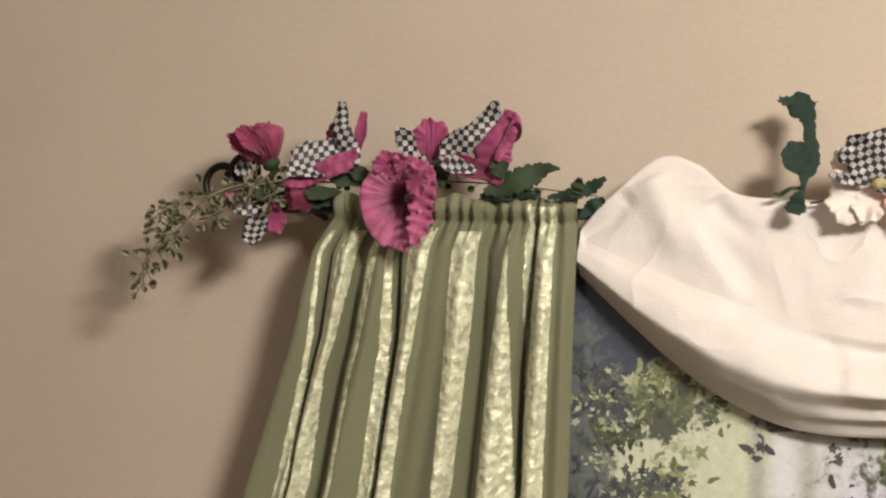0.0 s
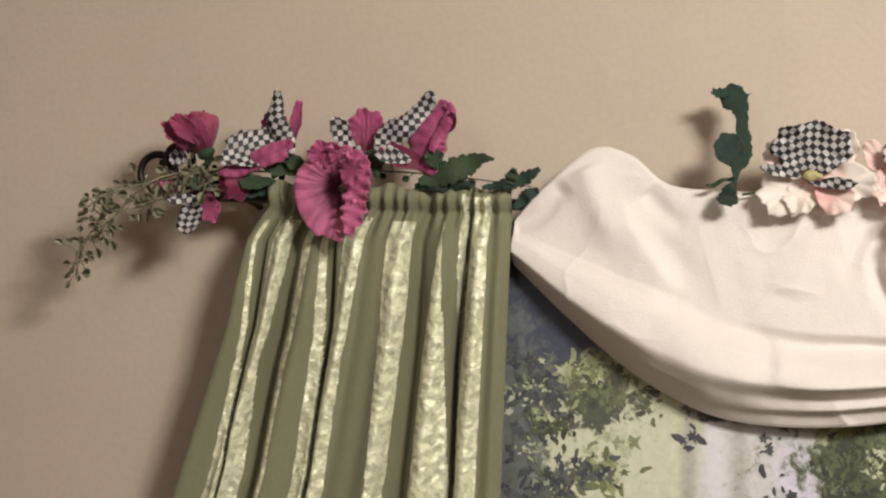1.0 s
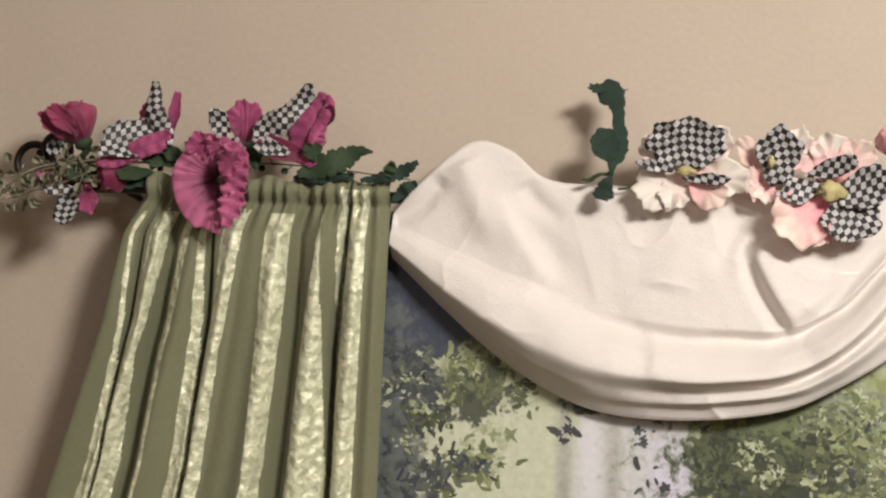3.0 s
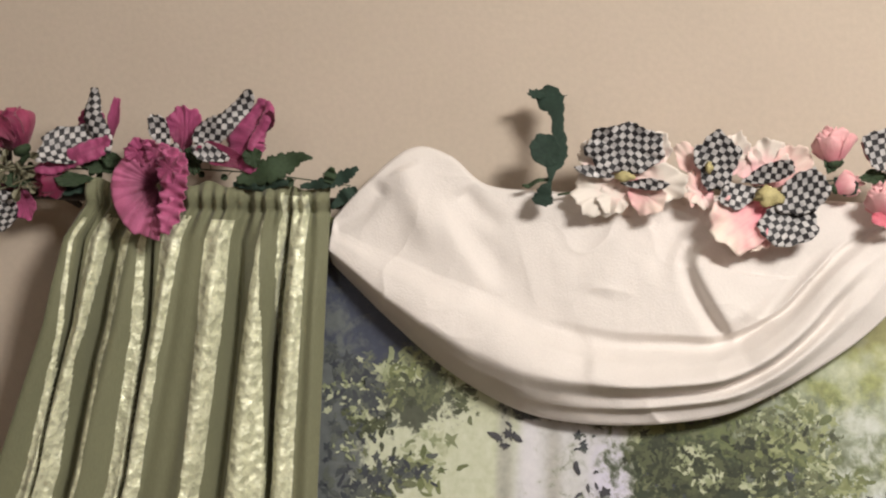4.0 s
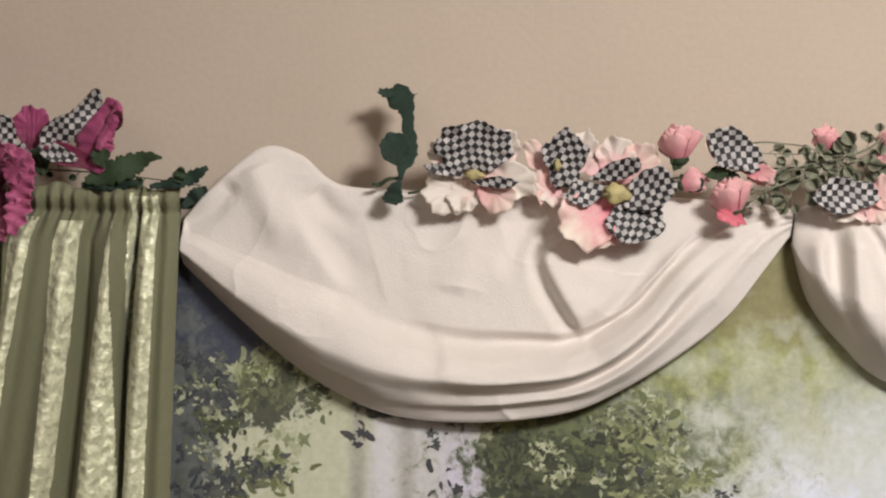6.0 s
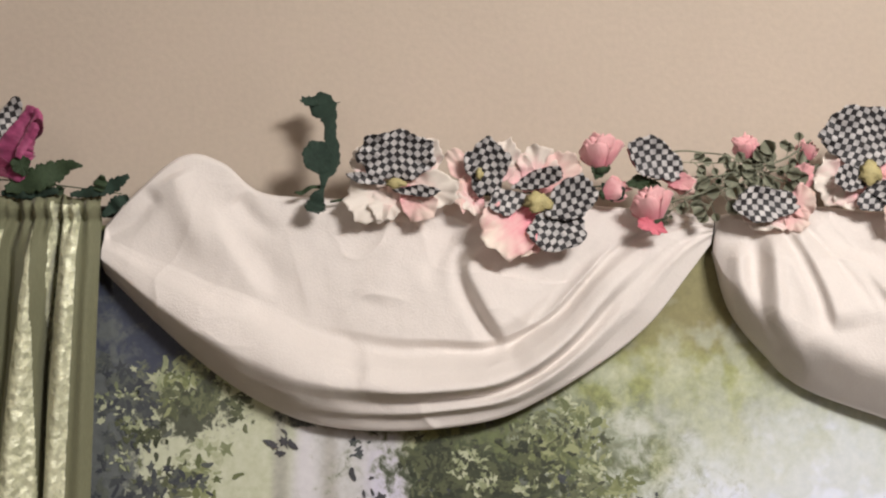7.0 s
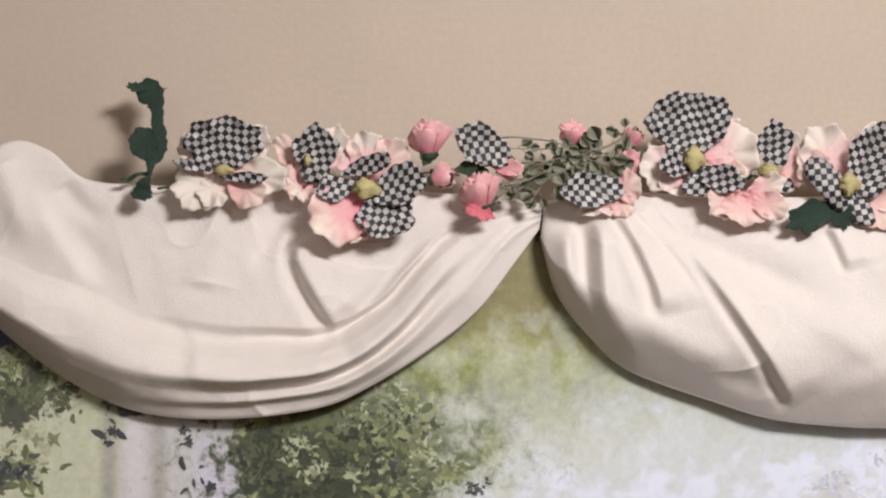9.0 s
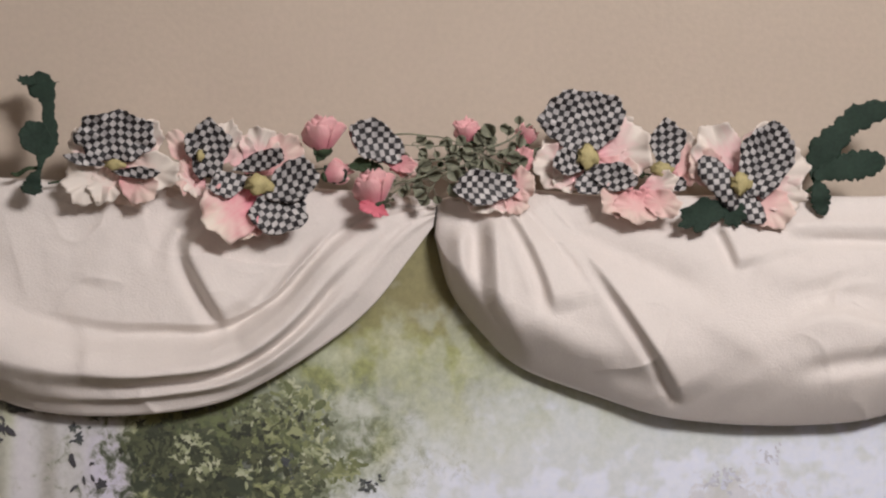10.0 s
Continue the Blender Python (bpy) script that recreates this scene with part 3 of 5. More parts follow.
def print_leaves(name, material, clusters, parent, seed, depth, lobed=0.5):
    """Many small printed leaf shapes, a hair above the cloth."""
    rng = np.random.default_rng(seed)
    verts, faces = [], []
    for cx, cz, rx, rz, count, size in clusters:
        sx, sz = cx, cz
        for k in range(count):
            if k % 12 == 0:
                sx, sz = cx + rx * rng.normal() * 0.5, cz + rz * rng.normal() * 0.5
            x, z = sx + size * 0.75 * rng.normal(), sz + size * 0.55 * rng.normal()
            a, L = rng.uniform(0, 2 * math.pi), size * rng.uniform(0.5, 1.3)
            W = L * rng.uniform(0.45, 0.8)
            y = PRINT_Y - depth - rng.uniform(0, 0.00025)
            base = len(verts)
            # a lobed leaf with pointed tips, or a narrow one
            lobes = 5 if rng.random() < lobed else 1
            count_ = 15 if lobes == 5 else 9
            bend = rng.uniform(-0.5, 0.5)
            for n in range(count_):
                th = 2 * math.pi * n / count_
                if lobes == 5:
                    r = (0.30, 0.52, 0.26)[n % 3] * rng.uniform(0.75, 1.25)
                    p, q = 0.5 + r * math.cos(th), 1.1 * r * math.sin(th)
                else:
                    p, q = 0.5 + 0.5 * math.cos(th) * rng.uniform(0.85, 1.1), 0.34 * math.sin(th) * rng.uniform(0.5, 1.2)
                q = q * W + bend * W * math.sin(p * math.pi) * 0.6
                p = p * L
                px_, pz_ = x + p * math.cos(a) - q * math.sin(a), z + p * math.sin(a) + q * math.cos(a)
                verts.append((max(px_, -0.615), y, pz_))
            outline = range(count_)
            faces.append(tuple(range(base, base + len(outline))))
    ob = mesh_object(name, verts, faces, [material], parent, smooth=False)
    return tagged(ob, kind="stuff")


def print_ink(name, tones):
    """Printed leaf colours: each leaf takes a tone of its own, washed by a soft noise."""
    m = bpy.data.materials.new(name)
    m.use_nodes = True
    t = m.node_tree
    b = t.nodes["Principled BSDF"]
    b.inputs["Roughness"].default_value = 0.55
    geo, co, n = t.nodes.new("ShaderNodeNewGeometry"), t.nodes.new("ShaderNodeTexCoord"), t.nodes.new("ShaderNodeTexNoise")
    n.inputs["Scale"].default_value, n.inputs["Detail"].default_value = 120, 3
    t.links.new(co.outputs["Object"], n.inputs["Vector"])
    a = t.nodes.new("ShaderNodeMath")
    a.operation = "MULTIPLY_ADD"
    t.links.new(n.outputs[0], a.inputs[0])
    a.inputs[1].default_value = 0.6
    t.links.new(geo.outputs["Random Per Island"], a.inputs[2])
    r = t.nodes.new("ShaderNodeValToRGB")
    e = r.color_ramp.elements
    e[0].position, e[0].color = 0.3, (*tones[0], 1)
    e[1].position, e[1].color = 1.0, (*tones[2], 1)
    e.new(0.75).color = (*tones[1], 1)
    t.links.new(a.outputs[0], r.inputs[0])
    t.links.new(r.outputs[0], b.inputs["Base Color"])
    return m


def printed_panel():
    nu, nv = 160, 40
    u, v = np.linspace(-0.62, 1.2, nu), np.linspace(0.3, 1.93, nv)
    U, V = np.meshgrid(u, v)
    Y = PRINT_Y + 0.0 * U
    front = np.stack([U, Y, V], -1).reshape(-1, 3)
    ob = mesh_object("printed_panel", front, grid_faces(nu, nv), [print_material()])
    s = ob.modifiers.new("thickness", "SOLIDIFY")
    s.thickness, s.offset = 0.003, -1
    tagged(ob, "printed woodland scene on a cloth panel hanging behind the swags", "wall hanging")
    slate = print_ink("leaf_print_slate", ((0.042, 0.048, 0.062), (0.07, 0.08, 0.085), (0.12, 0.135, 0.115)))
    olive = print_ink("leaf_print_olive", ((0.06, 0.07, 0.045), (0.105, 0.12, 0.066), (0.17, 0.19, 0.105)))
    pale = print_ink("leaf_print_pale", ((0.20, 0.23, 0.12), (0.36, 0.40, 0.24), (0.52, 0.55, 0.38)))
    bird = print_ink("leaf_print_dark", ((0.05, 0.052, 0.06), (0.06, 0.06, 0.07), (0.08, 0.08, 0.09)))
    moss = print_ink("leaf_print_moss", ((0.12, 0.145, 0.065), (0.21, 0.24, 0.105), (0.33, 0.36, 0.19)))
    print_leaves("printed_pale_leaves", pale, ((-0.597, 1.70, 0.012, 0.016, 8, 0.020), (-0.505, 1.728, 0.03, 0.025, 30, 0.022), (-0.49, 1.60, 0.05, 0.04, 30, 0.022), (0.05, 1.63, 0.06, 0.06, 84, 0.014), (-0.05, 1.57, 0.16, 0.08, 36, 0.014), (0.05, 1.67, 0.07, 0.03, 48, 0.013)), ob, 3, 0.0002)
    print_leaves("printed_moss_leaves", moss, ((0.015, 1.64, 0.06, 0.04, 96, 0.018), (0.07, 1.59, 0.05, 0.05, 72, 0.018), (-0.49, 1.715, 0.03, 0.02, 30, 0.017), (-0.49, 1.58, 0.05, 0.04, 36, 0.019)), ob, 6, 0.0005)
    print_leaves("printed_olive_leaves", olive, ((-0.48, 1.70, 0.05, 0.03, 60, 0.017), (-0.44, 1.69, 0.05, 0.012, 48, 0.015), (-0.50, 1.57, 0.05, 0.05, 60, 0.018), (0.05, 1.60, 0.06, 0.06, 84, 0.013), (-0.10, 1.60, 0.07, 0.05, 96, 0.014), (-0.02, 1.65, 0.05, 0.03, 72, 0.013)), ob, 4, 0.0008)
    print_leaves("printed_slate_leaves", slate, ((-0.575, 1.70, 0.03, 0.10, 84, 0.018), (-0.545, 1.67, 0.035, 0.045, 84, 0.017), (-0.55, 1.57, 0.05, 0.05, 84, 0.018), (-0.50, 1.585, 0.04, 0.03, 36, 0.015), (-0.235, 1.632, 0.03, 0.005, 14, 0.012), (-0.15, 1.58, 0.02, 0.04, 12, 0.012), (-0.01, 1.56, 0.09, 0.04, 36, 0.012)), ob, 5, 0.0011, 0.45)
    deep = print_ink("leaf_print_deep_green", ((0.028, 0.034, 0.022), (0.055, 0.066, 0.036), (0.10, 0.115, 0.058)))
    print_leaves("printed_deep_leaves", deep, ((-0.12, 1.595, 0.05, 0.04, 228, 0.018), (-0.07, 1.58, 0.05, 0.05, 180, 0.018), (0.02, 1.585, 0.05, 0.03, 72, 0.015), (-0.03, 1.635, 0.05, 0.025, 48, 0.014), (-0.545, 1.655, 0.03, 0.04, 36, 0.016)), ob, 14, 0.0013, 0.4)
    print_leaves("printed_light_specks", pale, ((-0.11, 1.59, 0.07, 0.06, 24, 0.010), (0.0, 1.61, 0.08, 0.05, 60, 0.011), (-0.545, 1.64, 0.04, 0.08, 36, 0.011)), ob, 12, 0.0016)
    print_leaves("printed_twig", bird, ((-0.325, 1.638, 0.012, 0.008, 8, 0.02), (-0.248, 1.573, 0.014, 0.006, 6, 0.018)), ob, 8, 0.0019, 0.4)
    faded = print_ink("leaf_print_faded", ((0.50, 0.52, 0.58), (0.58, 0.60, 0.68), (0.66, 0.70, 0.82)))
    print_leaves("printed_faded_leaves", faded, ((0.625, 1.565, 0.024, 0.022, 40, 0.010), (0.675, 1.598, 0.016, 0.01, 16, 0.009)), ob, 9, 0.0002)


printed_panel()


# ---- artificial flowers ----
def petal_material(name, tip, base, edge, rough=0.65, veins=0.5):
    """Dyed cloth: base colour near the heart runs into the tip's colour, with fine radial veins."""
    m = bpy.data.materials.new(name)
    m.use_nodes = True
    t = m.node_tree
    b = t.nodes["Principled BSDF"]
    b.inputs["Roughness"].default_value = rough
    b.inputs["Sheen Weight"].default_value = 0.2
    uv = t.nodes.new("ShaderNodeUVMap")
    mp = t.nodes.new("ShaderNodeMapping")
    mp.inputs["Scale"].default_value = (2.0, 22.0, 1.0)
    t.links.new(uv.outputs[0], mp.inputs[0])
    vein = t.nodes.new("ShaderNodeTexNoise")
    vein.inputs["Scale"].default_value, vein.inputs["Detail"].default_value = 1.0, 4
    t.links.new(mp.outputs[0], vein.inputs["Vector"])
    sep = t.nodes.new("ShaderNodeSeparateXYZ")
    t.links.new(uv.outputs[0], sep.inputs[0])
    n = t.nodes.new("ShaderNodeTexNoise")
    n.inputs["Scale"].default_value = 4.0
    t.links.new(uv.outputs[0], n.inputs["Vector"])
    a = t.nodes.new("ShaderNodeMath")
    a.operation = "MULTIPLY_ADD"
    t.links.new(n.outputs[0], a.inputs[0])
    a.inputs[1].default_value = 0.6
    t.links.new(sep.outputs[0], a.inputs[2])
    v = t.nodes.new("ShaderNodeMath")
    v.operation = "MULTIPLY_ADD"
    t.links.new(vein.outputs[0], v.inputs[0])
    v.inputs[1].default_value = veins
    t.links.new(a.outputs[0], v.inputs[2])
    r = t.nodes.new("ShaderNodeValToRGB")
    r.color_ramp.elements[0].position, r.color_ramp.elements[0].color = 0.45, (*base, 1)
    r.color_ramp.elements[1].position, r.color_ramp.elements[1].color = edge, (*tip, 1)
    k = t.nodes.new("ShaderNodeMath")
    k.operation = "MULTIPLY"
    k.inputs[1].default_value = 0.70
    t.links.new(v.outputs[0], k.inputs[0])
    t.links.new(k.outputs[0], r.inputs[0])
    t.links.new(r.outputs[0], b.inputs["Base Color"])
    bp = t.nodes.new("ShaderNodeBump")
    bp.inputs["Strength"].default_value, bp.inputs["Distance"].default_value = 0.9 * veins, 0.0016 if veins > 0.4 else 0.0008
    co = t.nodes.new("ShaderNodeTexCoord")
    crumple = t.nodes.new("ShaderNodeTexNoise")
    crumple.inputs["Scale"].default_value, crumple.inputs["Detail"].default_value = 48, 3
    t.links.new(co.outputs["Object"], crumple.inputs["Vector"])
    relief = t.nodes.new("ShaderNodeMath")
    relief.operation = "MULTIPLY_ADD"
    t.links.new(crumple.outputs[0], relief.inputs[0])
    relief.inputs[1].default_value = 2.5
    t.links.new(vein.outputs[0], relief.inputs[2])
    t.links.new(relief.outputs[0], bp.inputs["Height"])
    t.links.new(bp.outputs[0], b.inputs["Normal"])
    return m


def check_material():
    m = bpy.data.materials.new("black_white_check_cloth")
    m.use_nodes = True
    t = m.node_tree
    b = t.nodes["Principled BSDF"]
    b.inputs["Roughness"].default_value = 0.6
    uv = t.nodes.new("ShaderNodeUVMap")
    n = t.nodes.new("ShaderNodeTexNoise")
    n.inputs["Scale"].default_value = 260
    co = t.nodes.new("ShaderNodeTexCoord")
    t.links.new(co.outputs["Object"], n.inputs["Vector"])
    sub = t.nodes.new("ShaderNodeVectorMath")
    sub.operation = "MULTIPLY_ADD"
    t.links.new(n.outputs["Color"], sub.inputs[0])
    sub.inputs[1].default_value = (0.0016, 0.0016, 0)
    t.links.new(uv.outputs[0], sub.inputs[2])
    sep = t.nodes.new("ShaderNodeSeparateXYZ")
    t.links.new(sub.outputs[0], sep.inputs[0])
    waves = []
    for k in (0, 1):
        w = t.nodes.new("ShaderNodeMath")
        w.operation = "MULTIPLY"
        w.inputs[1].default_value = math.pi / 0.0075
        t.links.new(sep.outputs[k], w.inputs[0])
        q = t.nodes.new("ShaderNodeMath")
        q.operation = "SINE"
        t.links.new(w.outputs[0], q.inputs[0])
        waves.append(q)
    both = t.nodes.new("ShaderNodeMath")
    both.operation = "MULTIPLY"
    t.links.new(waves[0].outputs[0], both.inputs[0])
    t.links.new(waves[1].outputs[0], both.inputs[1])
    mr = t.nodes.new("ShaderNodeMapRange")
    mr.inputs[1].default_value, mr.inputs[2].default_value = 0.0, 0.045
    t.links.new(both.outputs[0], mr.inputs[0])
    n2 = t.nodes.new("ShaderNodeTexNoise")
    n2.inputs["Scale"].default_value = 70
    t.links.new(co.outputs["Object"], n2.inputs["Vector"])
    r = t.nodes.new("ShaderNodeValToRGB")
    r.color_ramp.elements[0].position, r.color_ramp.elements[0].color = 0.35, (0.31, 0.30, 0.30, 1)
    r.color_ramp.elements[1].position, r.color_ramp.elements[1].color = 0.65, (0.57, 0.55, 0.54, 1)
    t.links.new(n2.outputs[0], r.inputs[0])
    mx = t.nodes.new("ShaderNodeMix")
    mx.data_type = "RGBA"
    t.links.new(mr.outputs[0], mx.inputs[0])
    mx.inputs[6].default_value = (0.011, 0.0095, 0.012, 1)
    t.links.new(r.outputs[0], mx.inputs[7])
    t.links.new(mx.outputs[2], b.inputs["Base Color"])
    return m


MAGENTA = petal_material("magenta_petal_cloth", (0.36, 0.060, 0.165), (0.13, 0.010, 0.045), 0.9)
MAGENTA_PALE = petal_material("pale_magenta_petal_cloth", (0.44, 0.095, 0.215), (0.20, 0.018, 0.08), 0.8)
CRIMSON = petal_material("crimson_petal_cloth", (0.32, 0.040, 0.105), (0.12, 0.008, 0.035), 0.95)
POPPY = petal_material("poppy_petal_cloth", (0.52, 0.135, 0.27), (0.085, 0.006, 0.03), 0.88)
DEEP_MAGENTA = petal_material("deep_magenta_petal_cloth", (0.20, 0.012, 0.06), (0.10, 0.005, 0.03), 0.95)
WHITE_PINK = petal_material("cream_petal_cloth", (0.76, 0.69, 0.62), (0.80, 0.42, 0.45), 0.9, veins=0.3)
CREAM = petal_material("pale_cream_petal_cloth", (0.76, 0.70, 0.63), (0.78, 0.58, 0.53), 0.75, veins=0.3)
BLUSH = petal_material("blush_petal_cloth", (0.75, 0.60, 0.53), (0.76, 0.38, 0.39), 0.95, veins=0.3)
PINK_EDGED = petal_material("pink_petal_cream_edge", (0.83, 0.74, 0.64), (0.80, 0.22, 0.30), 1.15, veins=0.3)
PINK = petal_material("pink_petal_cloth", (0.80, 0.42, 0.43), (0.68, 0.20, 0.26), 0.95)
PINK_PALE = petal_material("pale_pink_petal_cloth", (0.80, 0.44, 0.45), (0.72, 0.26, 0.31), 0.9)
ROSE = petal_material("rose_petal_cloth", (0.66, 0.17, 0.22), (0.5, 0.08, 0.12), 0.95)
CHECK = check_material()
LEAF_DARK = mat("dark_leaf_cloth", (0.016, 0.036, 0.024), 0.85, 0.35, 30, 220, 0.4)
LEAF_GREEN = mat("green_leaf_cloth", (0.028, 0.050, 0.021), 0.8, 0.4, 30, 220, 0.4)
VINE_PALE = mat("pale_vine_leaf", (0.21, 0.20, 0.13), 0.6, 0.35, 40, 250, 0.3)
VINE_GREY = mat("grey_green_vine_leaf", (0.21, 0.22, 0.155), 0.6, 0.4, 40, 250, 0.3)
YELLOW = mat("yellow_stamen_cloth", (0.46, 0.40, 0.19), 0.7, 0.25, 60, 300, 0.5)
FLOWER_Y = 2.445
STEP = 0.0065


def flower(name, label, category, place, group):
    ob = new(name)
    ob.location = (place[0], FLOWER_Y, place[1])
    return tagged(ob, label, category, group)


petal_count = [0]


def petal(parent, name, material, base, angle, length, width, lean, layer, cup=0.12, ruffle=0.10, ripples=6, lobe=0.06, lobes=6, taper=0.45, ribs=0.012, turn=0, phase=None):
    """One cloth petal or leaf blade that grows from base in the given direction, tilted forward by lean degrees."""
    petal_count[0] += 1
    rng = np.random.default_rng(petal_count[0])
    nr, na = 11, 64
    rho = np.linspace(0, 1, nr)[:, None]
    phi = np.linspace(0, 2 * math.pi, na, endpoint=False)[None]
    p1, p2, p3 = rng.uniform(0, 6.28, 3)
    p1 = p1 if phase is None else phase
    R = 1 + lobe * np.cos(lobes * phi + p1) + (0.5 if phase is None else 0.15) * lobe * np.cos((2 * lobes + 1) * phi + p2) + 0.02 * rng.normal(size=(1, na))
    a = 0.5 - 0.5 * rho * R * np.cos(phi)
    b = 0.5 * rho * R * np.sin(phi) * (taper + (1 - taper) * np.clip(a * 1.6, 0, 1))
    edge = rho**3
    h = cup * length * ((2 * a - 0.9) ** 2 + (2 * b) ** 2) * 0.5
    h = h + ruffle * 0.5 * width * edge * np.sin(ripples * phi + p3) + 0.3 * ruffle * width * edge * np.sin((2.3 * ripples) * phi + p1)
    h = h + ribs * width * np.sin(b * 55 + p2) * np.clip(a, 0, 1)
    A, B, H = a * length, b * width, h + 0 * a
    g, l = math.radians(angle), math.radians(lean)
    ex, ac, nn = np.array([math.cos(g), 0, math.sin(g)]), np.array([-math.sin(g), 0, math.cos(g)]), np.array([0, -1.0, 0])
    along, up = math.cos(l) * ex + math.sin(l) * nn, math.cos(l) * nn - math.sin(l) * ex
    P = A[..., None] * along + B[..., None] * ac + H[..., None] * up
    P = P + np.array([base[0], -STEP * layer, base[1]])
    centre = P[0].mean(0)
    verts = np.vstack([[centre], P[1:].reshape(-1, 3)])
    uvs = [(0.5, 0.0)] + [(u, v) for u, v in zip(np.broadcast_to(a, P.shape[:2])[1:].ravel(), b[1:].ravel())]
    if material is CHECK:
        c, s = math.cos(math.radians(turn)), math.sin(math.radians(turn))
        flow = [(u * length + 0.0030 * math.sin(95 * v * width + p3), v * width + 0.0022 * math.sin(80 * u * length + p1)) for u, v in uvs]
        uvs = [(u * c - v * s, u * s + v * c) for u, v in flow]
    faces = [(0, 1 + k, 1 + (k + 1) % na) for k in range(na)]
    for r in range(nr - 2):
        o = 1 + r * na
        faces += [(o + k, o + na + k, o + na + (k + 1) % na, o + (k + 1) % na) for k in range(na)]
    ob = mesh_object(name, verts, faces, [material], parent)
    layer_uv = ob.data.uv_layers.new(name="UVMap")
    for loop in ob.data.loops:
        layer_uv.data[loop.index].uv = uvs[loop.vertex_index]
    m = ob.modifiers.new("thickness", "SOLIDIFY")
    m.thickness, m.offset = 0.0007, 0
    return ob


def ribbon(parent, name, material, line, layer, curl=0.25, wave=0.0, teeth=0.0):
    """A leaf blade along a bent midrib, its width given at each point (x, z, width)."""
    n, m = 60, 9
    p = curve_through(line, np.linspace(0, 1, n))
    d = np.gradient(p[:, :2], axis=0)
    d /= np.linalg.norm(d, axis=1)[:, None] + 1e-9
    side = np.stack([-d[:, 1], d[:, 0]], 1)
    w = np.maximum(p[:, 2], 0.002)[:, None] * (1 + 0.045 * np.sin(np.arange(n) * 1.3)[:, None] + 0.04 * np.sin(np.arange(n) * 2.9)[:, None])
    q = np.linspace(-0.5, 0.5, m)[None]
    i = np.arange(n)[:, None]
    rag = 1 + teeth * (np.sin(i * 0.83 + 4 * np.sign(q)) + 0.7 * np.sin(i * 1.71 + 2 * np.sign(q))) * np.abs(2 * q)
    X, Z = p[:, :1] + side[:, :1] * w * q * rag, p[:, 1:2] + side[:, 1:] * w * q * rag
    Y = -STEP * layer + curl * w * (2 * q) ** 2 * 0.5 + 0.003 * np.sin(np.arange(n) * 0.2)[:, None] + wave * w * np.sin(np.arange(n) * 0.9)[:, None] * q
    ob = mesh_object(name, np.stack([X, Y, Z], -1).reshape(-1, 3), grid_faces(m, n), [material], parent)
    run = np.concatenate([[0], np.cumsum(np.hypot(*np.diff(p[:, :2], axis=0).T))])
    uv = ob.data.uv_layers.new(name="UVMap")
    for loop in ob.data.loops:
        i, j = divmod(loop.vertex_index, m)
        across = q[0, j]
        uv.data[loop.index].uv = (run[i] * 0.8 - across * w[i, 0] * 0.6, run[i] * 0.6 + across * w[i, 0] * 0.8) if material is CHECK else (0.45 + abs(across), run[i] * 12)
    s = ob.modifiers.new("thickness", "SOLIDIFY")
    s.thickness, s.offset = 0.0008, 0
    return ob


def bud(parent, place, size, angle, layer, material, shade=None):
    """A half-open rosebud: overlapping curled petals round an axis, in a green cup."""
    g = math.radians(angle - 90)
    rng = np.random.default_rng(int(abs(place[0] * 9000) + size * 7000))
    turn = np.array([[math.cos(g), 0, -math.sin(g)], [0, 1, 0], [math.sin(g), 0, math.cos(g)]])
    for k in range(9):
        outer = k / 8
        start = k * 2.4 + rng.uniform(-0.3, 0.3)
        span = 2.7 if outer > 0.3 else 3.6
        nu, nv = 18, 14
        U, V = np.meshgrid(np.linspace(-0.5, 0.5, nu), np.linspace(0, 1, nv))
        rad = size * (0.15 + 0.33 * outer) * np.sin(0.25 + V * (2.0 - 0.5 * outer)) + size * 0.10 * outer * V**4
        az = start + U * span * (1 - 0.12 * V**3)
        tall = (0.95 - 0.30 * outer) * rng.uniform(0.80, 1.12)
        z = size * (-0.42 + tall * V * (1 - 0.16 * (2 * U) ** 2)) + 0.07 * size * V**2 * np.sin(9 * U + 2.1 * k) + 0.03 * size * V**3 * np.sin(23 * U + k)
        rad = rad + 0.10 * size * V**2 * np.sin(7 * U + 1.7 * k) + size * rng.uniform(-0.16, 0.06) * outer * V**4 + 0.03 * size * V**3 * np.sin(19 * U + 3 * k)
        P = np.stack([rad * np.cos(az), rad * np.sin(az), z], -1) @ turn.T + np.array([place[0], -STEP * layer, place[1]])
        ob = mesh_object("petal", P.reshape(-1, 3), grid_faces(nu, nv), [shade if shade and k % 2 else material], parent)
        uv = ob.data.uv_layers.new(name="UVMap")
        for loop in ob.data.loops:
            i = loop.vertex_index
            uv.data[loop.index].uv = (V.ravel()[i] * 0.9, U.ravel()[i])
        m = ob.modifiers.new("thickness", "SOLIDIFY")
        m.thickness, m.offset = 0.0007, 0
    bm = bmesh.new()
    bmesh.ops.create_uvsphere(bm, u_segments=14, v_segments=8, radius=1)
    for v in bm.verts:
        q = turn @ np.array([v.co.x * size * 0.2, v.co.y * size * 0.2, -0.42 * size + v.co.z * size * 0.13])
        v.co = (q[0] + place[0], q[1] - STEP * layer, q[2] + place[1])
    part("calyx", bm, LEAF_GREEN, parent, "green calyx", smooth=True)


